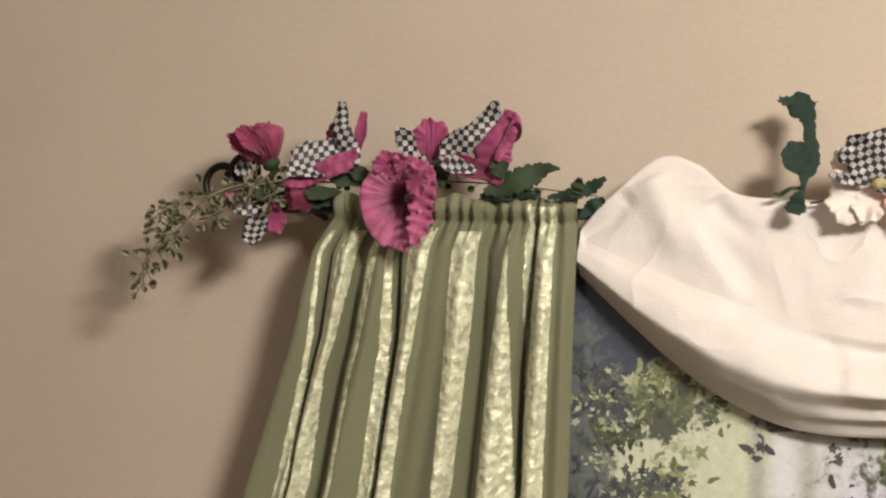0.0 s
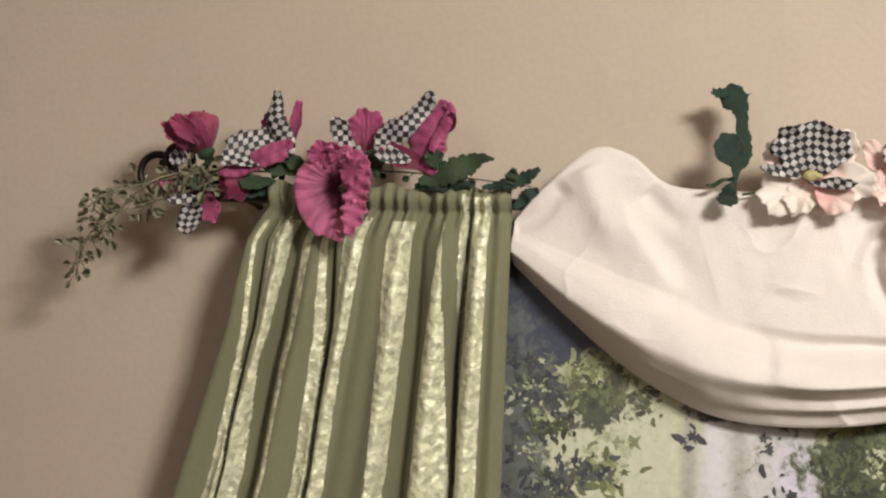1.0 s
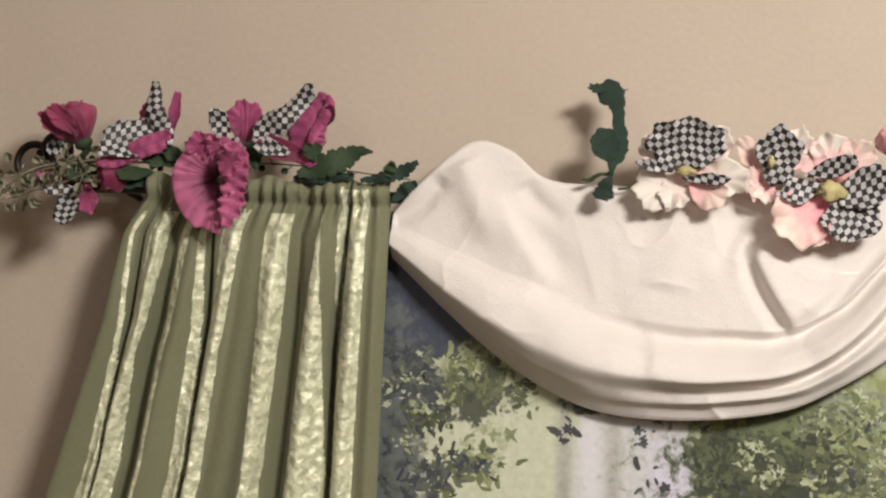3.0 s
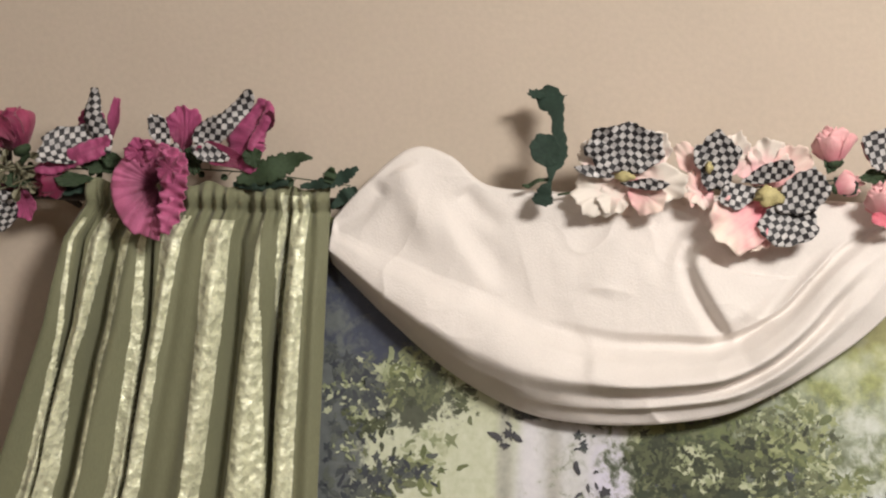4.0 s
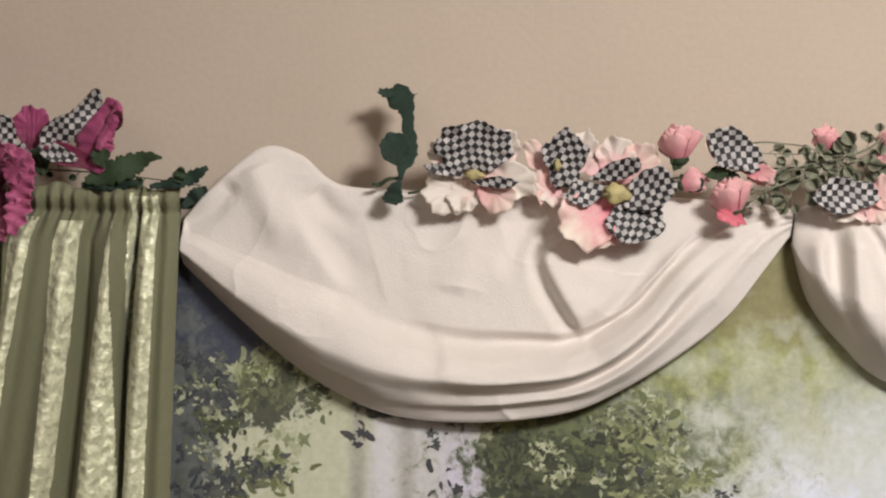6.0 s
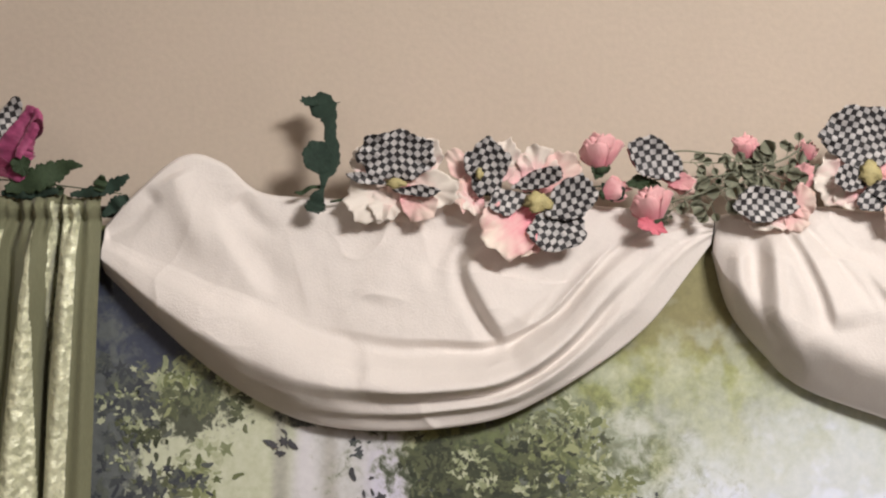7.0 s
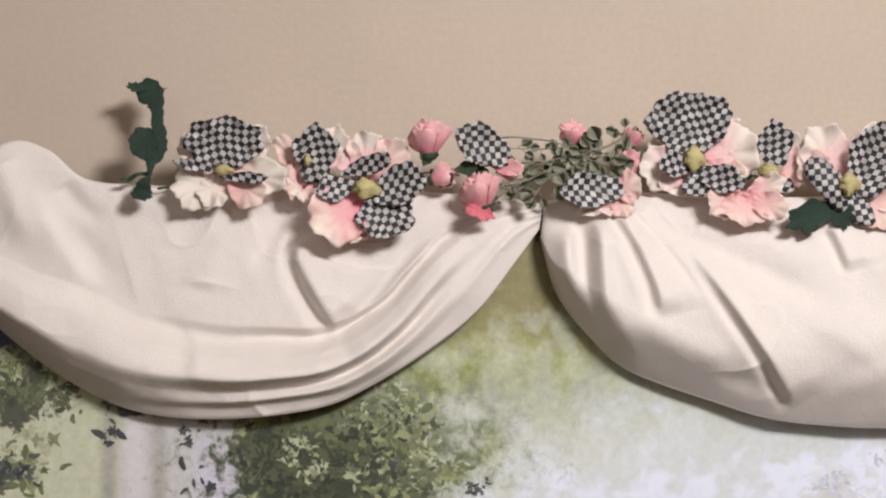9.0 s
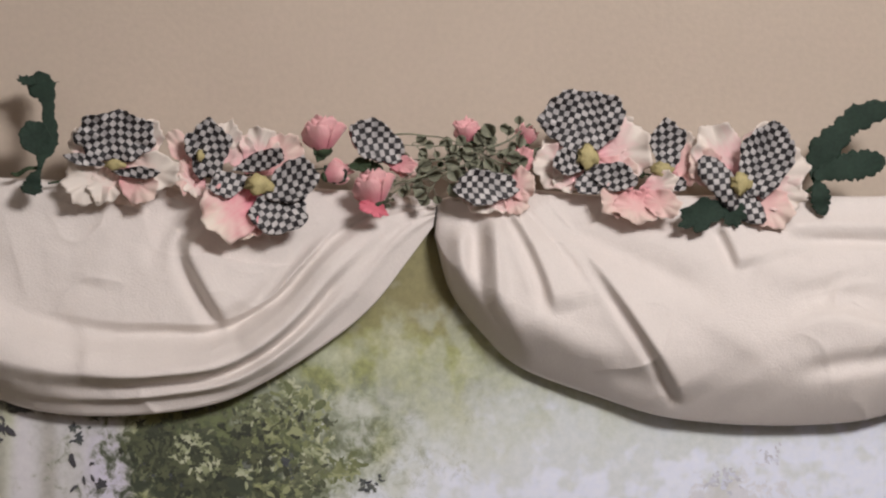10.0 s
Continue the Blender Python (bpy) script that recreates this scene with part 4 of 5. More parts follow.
def bloom(parent, material, place, reach, height, lip, depth, layer):
    """An open trumpet seen into its throat: a flat ribbed side, and a side whose frilled lip curls back over the throat."""
    for k, (a0, a1) in enumerate(((75, 200), (165, 300), (-75, 90))):
        nu, nv = 70, 22
        F, V = np.meshgrid(np.radians(np.linspace(a0, a1, nu)), np.linspace(0.03, 1, nv))
        near = np.clip(0.5 + 0.9 * np.cos(F), 0, 1)
        near = near * near * (3 - 2 * near)
        frill = V**3 * (0.6 * np.sin(9 * F + 2 * k) + 0.4 * np.sin(21 * F + k))
        flat = -reach * V**0.85 * np.abs(np.cos(F)) * np.where(np.cos(F) < 0, 1, -1)
        curled = lip * np.sin(2.45 * V) * np.abs(np.cos(F)) ** 0.5
        X = flat * (1 - near) + curled * near + (0.003 + 0.008 * near) * frill
        Z = np.where(np.sin(F) > 0, height[0], height[1]) * np.sin(F) * V ** (0.85 - 0.3 * near) * (1 + 0.05 * frill)
        H = depth * (1 - np.exp(-3.2 * V)) + near * depth * 0.55 * V + 0.006 * frill - 0.006 * V**4 * (1 - near)
        H = H + 0.0007 * np.sin(34 * F) * V * (1 - near) + 0.0013 * np.sin(19 * F + k) * near
        P = np.stack([X + place[0], -STEP * layer - H + 0.0015 * k, Z + place[1]], -1)
        ob = mesh_object("petal", P.reshape(-1, 3), grid_faces(nu, nv), [material], parent)
        uv = ob.data.uv_layers.new(name="UVMap")
        for loop in ob.data.loops:
            i = loop.vertex_index
            uv.data[loop.index].uv = (V.ravel()[i] * 0.95, F.ravel()[i] * 0.35)
        m = ob.modifiers.new("thickness", "SOLIDIFY")
        m.thickness, m.offset = 0.0007, 0


def heart(parent, place, width, height, layer):
    """The tufted yellow middle of a flower."""
    bm = bmesh.new()
    rng = np.random.default_rng(int(width * 1e5))
    bmesh.ops.create_icosphere(bm, subdivisions=3, radius=0.5)
    for v in bm.verts:
        k = 1 + 0.55 * noise.noise(v.co * 5 + Vector((place[0] * 40, 0, 0))) + 0.1 * rng.normal()
        v.co = (v.co.x * width * k + place[0], v.co.y * 0.011 * k - STEP * layer, v.co.z * height * k + place[1])
    part("flower_center", bm, YELLOW, parent, "yellow tufted centre", smooth=True)


def vine(label, points, leaf, count, seed, material, spread, layer):
    """A thin stem with small leaves set along it."""
    rng = np.random.default_rng(seed)
    top = new("artificial_vine")
    x0, z0 = points[0]
    top.location = (x0, FLOWER_Y, z0)
    tagged(top, label, "vine", "vines of the garland")
    path = curve_through([(x - x0, z - z0) for x, z in points], np.linspace(0, 1, 40))
    line = [(p[0], -STEP * layer - 0.006 * math.sin(i * 0.4 + seed), p[1]) for i, p in enumerate(path)]
    bm = bmesh.new()
    tube(bm, line, 0.0016, 6, 0.5)
    part("stem", bm, material, top, smooth=True)
    for k in range(count):
        i = int(rng.uniform(1, 39))
        p = np.array(line[i])
        a = rng.uniform(0, 2 * math.pi)
        tip = p + np.array([math.cos(a), rng.uniform(-0.6, 0.6), math.sin(a)]) * spread * rng.uniform(0.4, 1)
        bm = bmesh.new()
        tube(bm, [p, (p + tip) / 2 + np.array([0, 0, 0.002]), tip], 0.0007, 4)
        L = leaf * rng.uniform(0.7, 1.25)
        d = Vector(tip - p).normalized()
        side = d.cross(Vector((rng.uniform(-0.5, 0.5), -1, rng.uniform(-0.5, 0.5)))).normalized()
        nrm = d.cross(side)
        o = Vector(tip)
        mid = [bm.verts.new(o + d * L * q + nrm * L * 0.12 * math.sin(q * 3)) for q in (0, 0.35, 0.7, 1)]
        lft = [bm.verts.new(o + d * L * q + side * L * w) for q, w in ((0.2, 0.36), (0.55, 0.5), (0.85, 0.3))]
        rgt = [bm.verts.new(o + d * L * q - side * L * w) for q, w in ((0.2, 0.36), (0.55, 0.5), (0.85, 0.3))]
        for w in (lft, rgt):
            bm.faces.new((mid[0], w[0], mid[1]))
            bm.faces.new((mid[1], w[0], w[1], mid[2]))
            bm.faces.new((mid[2], w[1], w[2], mid[3]))
        part("leaf", bm, material, top, smooth=True)


f = flower("artificial_flower", "magenta fabric rosebud on the garland", "flower", (-1.030, 2.011), "magenta flowers over the curtain")
bud(f, (-0.001, 0.030), 0.066, 118, 3, CRIMSON, DEEP_MAGENTA)
petal(f, "petal", CRIMSON, (0.014, 0.014), 128, 0.058, 0.030, 25, 7, cup=0.25, ruffle=0.12)
petal(f, "petal", CRIMSON, (-0.006, 0.008), 128, 0.052, 0.022, 15, 6, cup=0.3, ruffle=0.14)
petal(f, "leaf_sepal", LEAF_GREEN, (0.009, -0.013), 60, 0.026, 0.018, 20, 2, ruffle=0.06, lobe=0.13, lobes=7, taper=0.35, ribs=0.0)
petal(f, "check_petal", CHECK, (-0.020, -0.004), 160, 0.027, 0.027, 20, 1, ruffle=0.05, lobe=0.05, lobes=5, taper=0.5, ribs=0.0, turn=20)
f = flower("artificial_flower", "magenta fabric flower with black and white checked petals", "flower", (-0.891, 2.013), "magenta flowers over the curtain")
petal(f, "petal", MAGENTA, (-0.009, 0.014), 125, 0.056, 0.039, 10, 1)
petal(f, "petal", MAGENTA, (-0.007, 0.008), 78, 0.071, 0.018, 5, 1)
petal(f, "check_petal", CHECK, (-0.003, 0.035), 208, 0.105, 0.054, 20, 3, ruffle=0.05, lobe=0.08, lobes=5, taper=0.5, ribs=0.0, turn=12)
ribbon(f, "check_petal", CHECK, [(-0.018, 0.087, 0.010), (-0.019, 0.068, 0.019), (-0.019, 0.049, 0.026), (-0.012, 0.029, 0.028), (-0.000, 0.010, 0.021), (0.007, -0.003, 0.004)], 6)
ribbon(f, "petal", MAGENTA, [(0.006, 0.018, 0.009), (-0.009, 0.006, 0.027), (-0.034, -0.005, 0.028), (-0.058, -0.014, 0.025), (-0.080, -0.022, 0.023), (-0.097, -0.027, 0.006)], 7, curl=0.3, wave=0.12)
ribbon(f, "petal", MAGENTA, [(-0.060, -0.008, 0.013), (-0.082, -0.020, 0.022), (-0.087, -0.030, 0.013), (-0.089, -0.034, 0.003)], 5, wave=0.1)
petal(f, "leaf_sepal", LEAF_GREEN, (0.022, -0.017), 160, 0.034, 0.023, 10, 3)
f = flower("artificial_flower", "drooping magenta fabric flower with checked petals", "flower", (-1.025, 1.969), "magenta flowers over the curtain")
petal(f, "petal", MAGENTA, (-0.004, -0.006), 165, 0.057, 0.024, 20, 3)
petal(f, "petal", MAGENTA, (0.004, -0.004), -60, 0.057, 0.033, 20, 3)
petal(f, "petal", DEEP_MAGENTA, (0.002, -0.004), -100, 0.048, 0.035, 10, 2)
petal(f, "check_petal", CHECK, (0.002, -0.017), 180, 0.048, 0.020, 30, 4, ruffle=0.05, lobe=0.05, lobes=5, taper=0.5, ribs=0.0)
petal(f, "check_petal", CHECK, (-0.004, -0.019), -98, 0.055, 0.035, 25, 4, ruffle=0.05, lobe=0.05, lobes=5, taper=0.9, ribs=0.0, turn=40)
petal(f, "leaf_sepal", LEAF_GREEN, (0.024, 0.004), 180, 0.035, 0.022, 20, 5)
f = flower("artificial_flower", "small magenta fabric bud with green sepals", "flower", (-0.964, 1.973), "magenta flowers over the curtain")
bud(f, (-0.007, -0.001), 0.048, 200, 3, CRIMSON, DEEP_MAGENTA)
petal(f, "leaf_sepal", LEAF_GREEN, (0.052, 0.004), 185, 0.052, 0.021, 10, 4)
petal(f, "leaf_sepal", LEAF_DARK, (-0.026, 0.002), 160, 0.048, 0.022, 10, 2)
f = flower("artificial_flower", "large open magenta fabric poppy hanging over the curtain", "flower", (-0.818, 1.964), "magenta flowers over the curtain")
bloom(f, POPPY, (-0.001, 0.004), 0.060, (0.050, 0.074), 0.034, 0.030, 4)
ribbon(f, "petal", MAGENTA_PALE, [(0.022, 0.050, 0.010), (0.036, 0.034, 0.030), (0.039, 0.012, 0.034), (0.034, -0.012, 0.033), (0.031, -0.037, 0.032), (0.024, -0.064, 0.010)], 11, curl=-0.3, wave=0.35, teeth=0.10)
petal(f, "petal", MAGENTA, (-0.008, 0.028), 118, 0.044, 0.045, 25, 7, ruffle=0.16)
petal(f, "petal", MAGENTA_PALE, (0.004, 0.030), 75, 0.036, 0.046, 30, 8, ruffle=0.18)
petal(f, "petal", MAGENTA, (0.014, 0.034), -35, 0.048, 0.040, 25, 12, ruffle=0.18)
f = flower("artificial_flower", "magenta fabric poppy with a checked petal, behind the large one", "flower", (-0.794, 2.016), "magenta flowers over the curtain")
petal(f, "petal", MAGENTA, (0.006, -0.002), 88, 0.063, 0.057, 5, 2, ribs=0.02)
petal(f, "check_petal", CHECK, (-0.015, 0.000), 112, 0.053, 0.030, 10, 3, ruffle=0.05, lobe=0.05, lobes=5, taper=0.5, ribs=0.0, turn=15)
petal(f, "check_petal", CHECK, (0.000, -0.020), 85, 0.029, 0.019, 10, 6, ruffle=0.05, lobe=0.05, lobes=5, taper=0.5, ribs=0.0)
petal(f, "leaf_sepal", LEAF_GREEN, (0.026, -0.033), 110, 0.038, 0.038, 5, 3)
f = flower("artificial_flower", "magenta fabric flower with stepped checked petals", "flower", (-0.689, 2.003), "magenta flowers over the curtain")
ribbon(f, "petal", MAGENTA, [(0.012, 0.083, 0.010), (0.008, 0.066, 0.027), (-0.003, 0.046, 0.045), (-0.011, 0.026, 0.053), (-0.010, 0.006, 0.048), (-0.001, -0.012, 0.021), (0.002, -0.017, 0.008)], 4, curl=0.35, wave=0.1)
ribbon(f, "petal", MAGENTA, [(0.022, 0.078, 0.006), (0.025, 0.064, 0.014), (0.018, 0.048, 0.016), (0.007, 0.030, 0.015), (-0.000, 0.012, 0.008)], 6, curl=0.5, wave=0.1)
petal(f, "petal", DEEP_MAGENTA, (0.014, 0.036), 55, 0.045, 0.020, 40, 3)
petal(f, "petal", DEEP_MAGENTA, (0.000, -0.010), 160, 0.082, 0.031, 20, 2)
ribbon(f, "check_petal", CHECK, [(-0.079, 0.023, 0.011), (-0.067, 0.031, 0.033), (-0.050, 0.039, 0.038), (-0.034, 0.049, 0.029), (-0.021, 0.063, 0.025), (-0.009, 0.076, 0.024), (-0.002, 0.088, 0.016), (0.001, 0.092, 0.003)], 6)
petal(f, "check_petal", CHECK, (-0.029, 0.000), 165, 0.054, 0.025, 15, 5, ruffle=0.05, lobe=0.05, lobes=5, taper=0.5, ribs=0.0, turn=25)
petal(f, "leaf_sepal", LEAF_GREEN, (0.008, -0.012), 110, 0.029, 0.029, 5, 5)
f = flower("artificial_leaf", "dark green broad fabric leaf on the curtain header", "leaf", (-0.706, 1.976), "leaves of the garland")
ribbon(f, "leaf_blade", LEAF_GREEN, [(-0.004, -0.001, 0.010), (0.020, 0.005, 0.026), (0.042, 0.013, 0.034), (0.062, 0.022, 0.030), (0.082, 0.030, 0.016), (0.101, 0.029, 0.003)], 4, curl=0.15, teeth=0.10)
ribbon(f, "leaf_blade", LEAF_DARK, [(-0.011, -0.006, 0.006), (0.015, -0.004, 0.020), (0.040, -0.003, 0.020), (0.067, -0.004, 0.006)], 3, curl=0.3, teeth=0.08)
f = flower("artificial_leaf", "dark green lobed fabric leaf at the end of the garland", "leaf", (-0.616, 1.969), "leaves of the garland")
ribbon(f, "leaf_blade", LEAF_DARK, [(-0.006, -0.002, 0.006), (0.016, 0.001, 0.013), (0.036, 0.005, 0.017), (0.054, 0.012, 0.018), (0.073, 0.023, 0.006)], 4, curl=0.15, teeth=0.14)
ribbon(f, "leaf_blade", LEAF_GREEN, [(0.033, 0.003, 0.012), (0.036, 0.013, 0.017), (0.040, 0.023, 0.006)], 5, curl=0.15, teeth=0.14)
ribbon(f, "leaf_blade", LEAF_DARK, [(0.067, -0.003, 0.008), (0.050, -0.013, 0.018), (0.034, -0.030, 0.006)], 1, curl=0.15, teeth=0.10)
f = flower("artificial_leaf", "dark green fabric leaf beside the curtain header", "leaf", (-0.921, 1.968), "leaves of the garland")
petal(f, "leaf_blade", LEAF_DARK, (0.008, -0.002), 175, 0.061, 0.031, 10, 1, ruffle=0.06, lobe=0.13, lobes=7, taper=0.35, ribs=0.0)
petal(f, "leaf_blade", LEAF_GREEN, (0.041, 0.019), 165, 0.057, 0.023, 10, 2, ruffle=0.06, lobe=0.13, lobes=7, taper=0.35, ribs=0.0)
f = flower("artificial_leaf", "upright dark green fabric leaf with a twisted blade", "leaf", (-0.286, 1.969), "upright leaves")
f.rotation_euler, f.scale = (math.radians(-20), 0, 0), (1, 1, 1.08)
ribbon(f, "leaf_blade", LEAF_DARK, [(-0.003, 0.130, 0.016), (-0.006, 0.121, 0.036), (-0.005, 0.112, 0.039), (0.001, 0.100, 0.026), (0.005, 0.088, 0.018), (0.006, 0.072, 0.016), (0.008, 0.059, 0.020), (0.008, 0.045, 0.024), (0.005, 0.029, 0.026), (0.001, 0.014, 0.013), (0.000, 0.000, 0.005)], 3, curl=0.06, teeth=0.07)
petal(f, "leaf_blade", LEAF_DARK, (0.006, 0.022), 128, 0.046, 0.041, 6, 3, ruffle=0.04, lobe=0.03, lobes=7, taper=0.85, ribs=0.0)
ribbon(f, "leaf_blade", LEAF_DARK, [(-0.000, 0.002, 0.004), (-0.002, -0.006, 0.009), (-0.006, -0.016, 0.020), (-0.009, -0.027, 0.027), (-0.011, -0.035, 0.016)], 4, curl=0.1, teeth=0.07)
petal(f, "leaf_blade", LEAF_DARK, (-0.013, 0.115), 170, 0.024, 0.013, 10, 3, ruffle=0.06, lobe=0.15, lobes=7, taper=0.6, ribs=0.0)
ribbon(f, "leaf_blade", LEAF_GREEN, [(-0.002, 0.008, 0.004), (-0.014, 0.004, 0.005), (-0.030, -0.002, 0.006), (-0.038, -0.004, 0.002)], 2)
f = flower("artificial_flower", "cream fabric flower with a broad checked petal", "flower", (-0.189, 1.981), "blush flowers along the swags")
petal(f, "petal", CREAM, (0.006, 0.002), 208, 0.079, 0.070, 8, 2, ruffle=0.20, ripples=4, ribs=0.002, lobe=0.055, lobes=7)
petal(f, "petal", CREAM, (0.000, 0.000), 243, 0.053, 0.047, 12, 2, ruffle=0.20, ripples=4, ribs=0.002, lobe=0.055, lobes=7)
petal(f, "petal", CREAM, (0.000, 0.000), -8, 0.087, 0.051, 10, 2, ruffle=0.20, ripples=4, ribs=0.002, lobe=0.055, lobes=7)
petal(f, "petal", BLUSH, (0.006, -0.004), -42, 0.060, 0.051, 12, 3, ruffle=0.20, ripples=4, ribs=0.002, lobe=0.055, lobes=7)
petal(f, "petal", WHITE_PINK, (-0.004, 0.009), 150, 0.064, 0.047, 5, 1, ruffle=0.20, ripples=4, ribs=0.002, lobe=0.055, lobes=7)
petal(f, "petal", WHITE_PINK, (0.004, 0.009), 42, 0.070, 0.051, 5, 1, ruffle=0.20, ripples=4, ribs=0.002, lobe=0.055, lobes=7)
petal(f, "check_petal", CHECK, (0.001, 0.005), 90, 0.066, 0.104, 12, 4, ruffle=0.08, lobe=0.06, lobes=7, taper=1.0, ribs=0.0, turn=42, phase=2.2)
petal(f, "check_petal", CHECK, (-0.011, -0.000), 168, 0.054, 0.015, 10, 5, ruffle=0.05, lobe=0.05, lobes=5, taper=0.5, ribs=0.0, turn=20)
petal(f, "check_petal", CHECK, (-0.003, -0.009), -2, 0.064, 0.016, 10, 5, ruffle=0.05, lobe=0.05, lobes=5, taper=0.5, ribs=0.0, turn=20)
heart(f, (0.001, 0.000), 0.026, 0.013, 6)
f = flower("artificial_flower", "blush fabric flower with an upright checked petal", "flower", (-0.078, 1.981), "blush flowers along the swags")
petal(f, "petal", BLUSH, (0.000, -0.009), 128, 0.070, 0.034, 8, 1, ruffle=0.20, ripples=4, ribs=0.002, lobe=0.055, lobes=7)
petal(f, "petal", BLUSH, (-0.004, -0.013), 180, 0.032, 0.051, 20, 2, ruffle=0.20, ripples=4, ribs=0.002, lobe=0.055, lobes=7)
petal(f, "petal", WHITE_PINK, (0.004, -0.009), 60, 0.077, 0.047, 5, 1, ruffle=0.20, ripples=4, ribs=0.002, lobe=0.055, lobes=7)
petal(f, "petal", WHITE_PINK, (0.000, -0.009), 230, 0.034, 0.043, 15, 2, ruffle=0.20, ripples=4, ribs=0.002, lobe=0.055, lobes=7)
petal(f, "check_petal", CHECK, (0.006, -0.017), 86, 0.077, 0.060, 12, 4, ruffle=0.05, lobe=0.09, lobes=5, taper=0.7, ribs=0.0, turn=25)
heart(f, (-0.001, 0.012), 0.009, 0.015, 6)
f = flower("artificial_flower", "pink and cream fabric flower with large checked petals", "flower", (-0.006, 1.955), "blush flowers along the swags")
petal(f, "petal", WHITE_PINK, (-0.004, 0.017), 80, 0.062, 0.056, 5, 1, ruffle=0.20, ripples=4, ribs=0.002, lobe=0.055, lobes=7)
petal(f, "petal", BLUSH, (0.000, 0.017), 40, 0.071, 0.051, 5, 1, ruffle=0.20, ripples=4, ribs=0.002, lobe=0.055, lobes=7)
petal(f, "petal", WHITE_PINK, (-0.009, 0.017), 115, 0.053, 0.043, 5, 1, ruffle=0.20, ripples=4, ribs=0.002, lobe=0.055, lobes=7)
petal(f, "petal", PINK_EDGED, (0.006, -0.002), 218, 0.092, 0.081, 15, 4, ruffle=0.20, ripples=4, ribs=0.002, lobe=0.055, lobes=7)
petal(f, "petal", PINK_EDGED, (-0.000, -0.017), 245, 0.056, 0.051, 10, 3, ruffle=0.20, ripples=4, ribs=0.002, lobe=0.055, lobes=7)
petal(f, "check_petal", CHECK, (-0.030, 0.021), 16, 0.075, 0.028, 20, 4, ruffle=0.05, lobe=0.05, lobes=5, taper=0.5, ribs=0.0, turn=30)
petal(f, "check_petal", CHECK, (-0.009, 0.006), 190, 0.056, 0.036, 20, 5, ruffle=0.05, lobe=0.05, lobes=5, taper=0.5, ribs=0.0, turn=15)
petal(f, "check_petal", CHECK, (0.016, -0.016), 34, 0.073, 0.055, 8, 7, ruffle=0.05, lobe=0.05, lobes=5, taper=0.7, ribs=0.0, turn=20)
petal(f, "check_petal", CHECK, (0.025, -0.003), -84, 0.062, 0.077, 8, 6, ruffle=0.05, lobe=0.06, lobes=5, taper=0.85, ribs=0.0, turn=68)
heart(f, (0.003, -0.000), 0.032, 0.025, 8)
f = flower("artificial_flower", "pink fabric rosebud pointing up", "flower", (0.076, 1.998), "pink rosebuds")
bud(f, (0.000, 0.024), 0.054, 100, 4, PINK, PINK_PALE)
petal(f, "leaf_sepal", LEAF_GREEN, (-0.004, -0.011), 70, 0.030, 0.026, 10, 4)
petal(f, "leaf_sepal", LEAF_DARK, (0.004, -0.017), -30, 0.034, 0.026, 10, 2)
f = flower("artificial_flower", "small pink fabric rosebud in shade", "flower", (0.095, 1.972), "pink rosebuds")
bud(f, (0.000, 0.001), 0.036, 20, 2, PINK, PINK_PALE)
petal(f, "leaf_sepal", LEAF_GREEN, (0.017, 0.009), 10, 0.030, 0.021, 10, 3)
f = flower("artificial_flower", "pink fabric rosebud hanging over the swag", "flower", (0.142, 1.950), "pink rosebuds")
bud(f, (0.000, 0.002), 0.054, 110, 5, PINK, PINK_PALE)
petal(f, "petal", ROSE, (0.006, -0.013), 250, 0.024, 0.043, 20, 6)
f = flower("artificial_flower", "pink fabric flower with one checked petal", "flower", (0.157, 1.993), "blush flowers along the swags")
petal(f, "petal", PINK, (-0.021, -0.002), 118, 0.045, 0.017, 10, 4)
petal(f, "petal", PINK, (-0.000, -0.004), -12, 0.047, 0.024, 20, 3)
petal(f, "petal", BLUSH, (0.009, -0.013), 0, 0.039, 0.030, 10, 2)
petal(f, "check_petal", CHECK, (0.026, -0.002), 148, 0.080, 0.052, 10, 4, ruffle=0.05, lobe=0.05, lobes=5, taper=0.75, ribs=0.0, turn=50)
petal(f, "petal", LEAF_GREEN, (-0.017, -0.004), -60, 0.026, 0.021, 10, 2)
f = flower("artificial_flower", "pale pink fabric flower with a flat checked petal over the rod", "flower", (0.305, 1.955), "blush flowers along the swags")
petal(f, "petal", BLUSH, (0.009, -0.000), 8, 0.043, 0.047, 15, 3, ruffle=0.20, ripples=4, ribs=0.002, lobe=0.055, lobes=7)
petal(f, "petal", PINK, (0.015, 0.004), 60, 0.056, 0.032, 10, 2, ruffle=0.20, ripples=4, ribs=0.002, lobe=0.055, lobes=7)
petal(f, "petal", BLUSH, (0.009, -0.004), -45, 0.041, 0.035, 10, 3, ruffle=0.20, ripples=4, ribs=0.002, lobe=0.055, lobes=7)
petal(f, "petal", WHITE_PINK, (-0.013, -0.006), 262, 0.032, 0.065, 20, 3, ruffle=0.20, ripples=4, ribs=0.002, lobe=0.055, lobes=7)
petal(f, "petal", PINK, (0.030, 0.013), 80, 0.035, 0.022, 10, 2, ruffle=0.20, ripples=4, ribs=0.002, lobe=0.055, lobes=7)
petal(f, "check_petal", CHECK, (0.027, -0.000), 182, 0.086, 0.048, 10, 5, ruffle=0.05, lobe=0.05, lobes=5, taper=0.75, ribs=0.0, turn=5)
f = flower("artificial_flower", "small pink fabric bud above the vine", "flower", (0.267, 2.011), "pink rosebuds")
bud(f, (0.000, 0.017), 0.037, 110, 2, PINK)
f = flower("artificial_flower", "small deep pink fabric bud among the vine", "flower", (0.347, 2.011), "pink rosebuds")
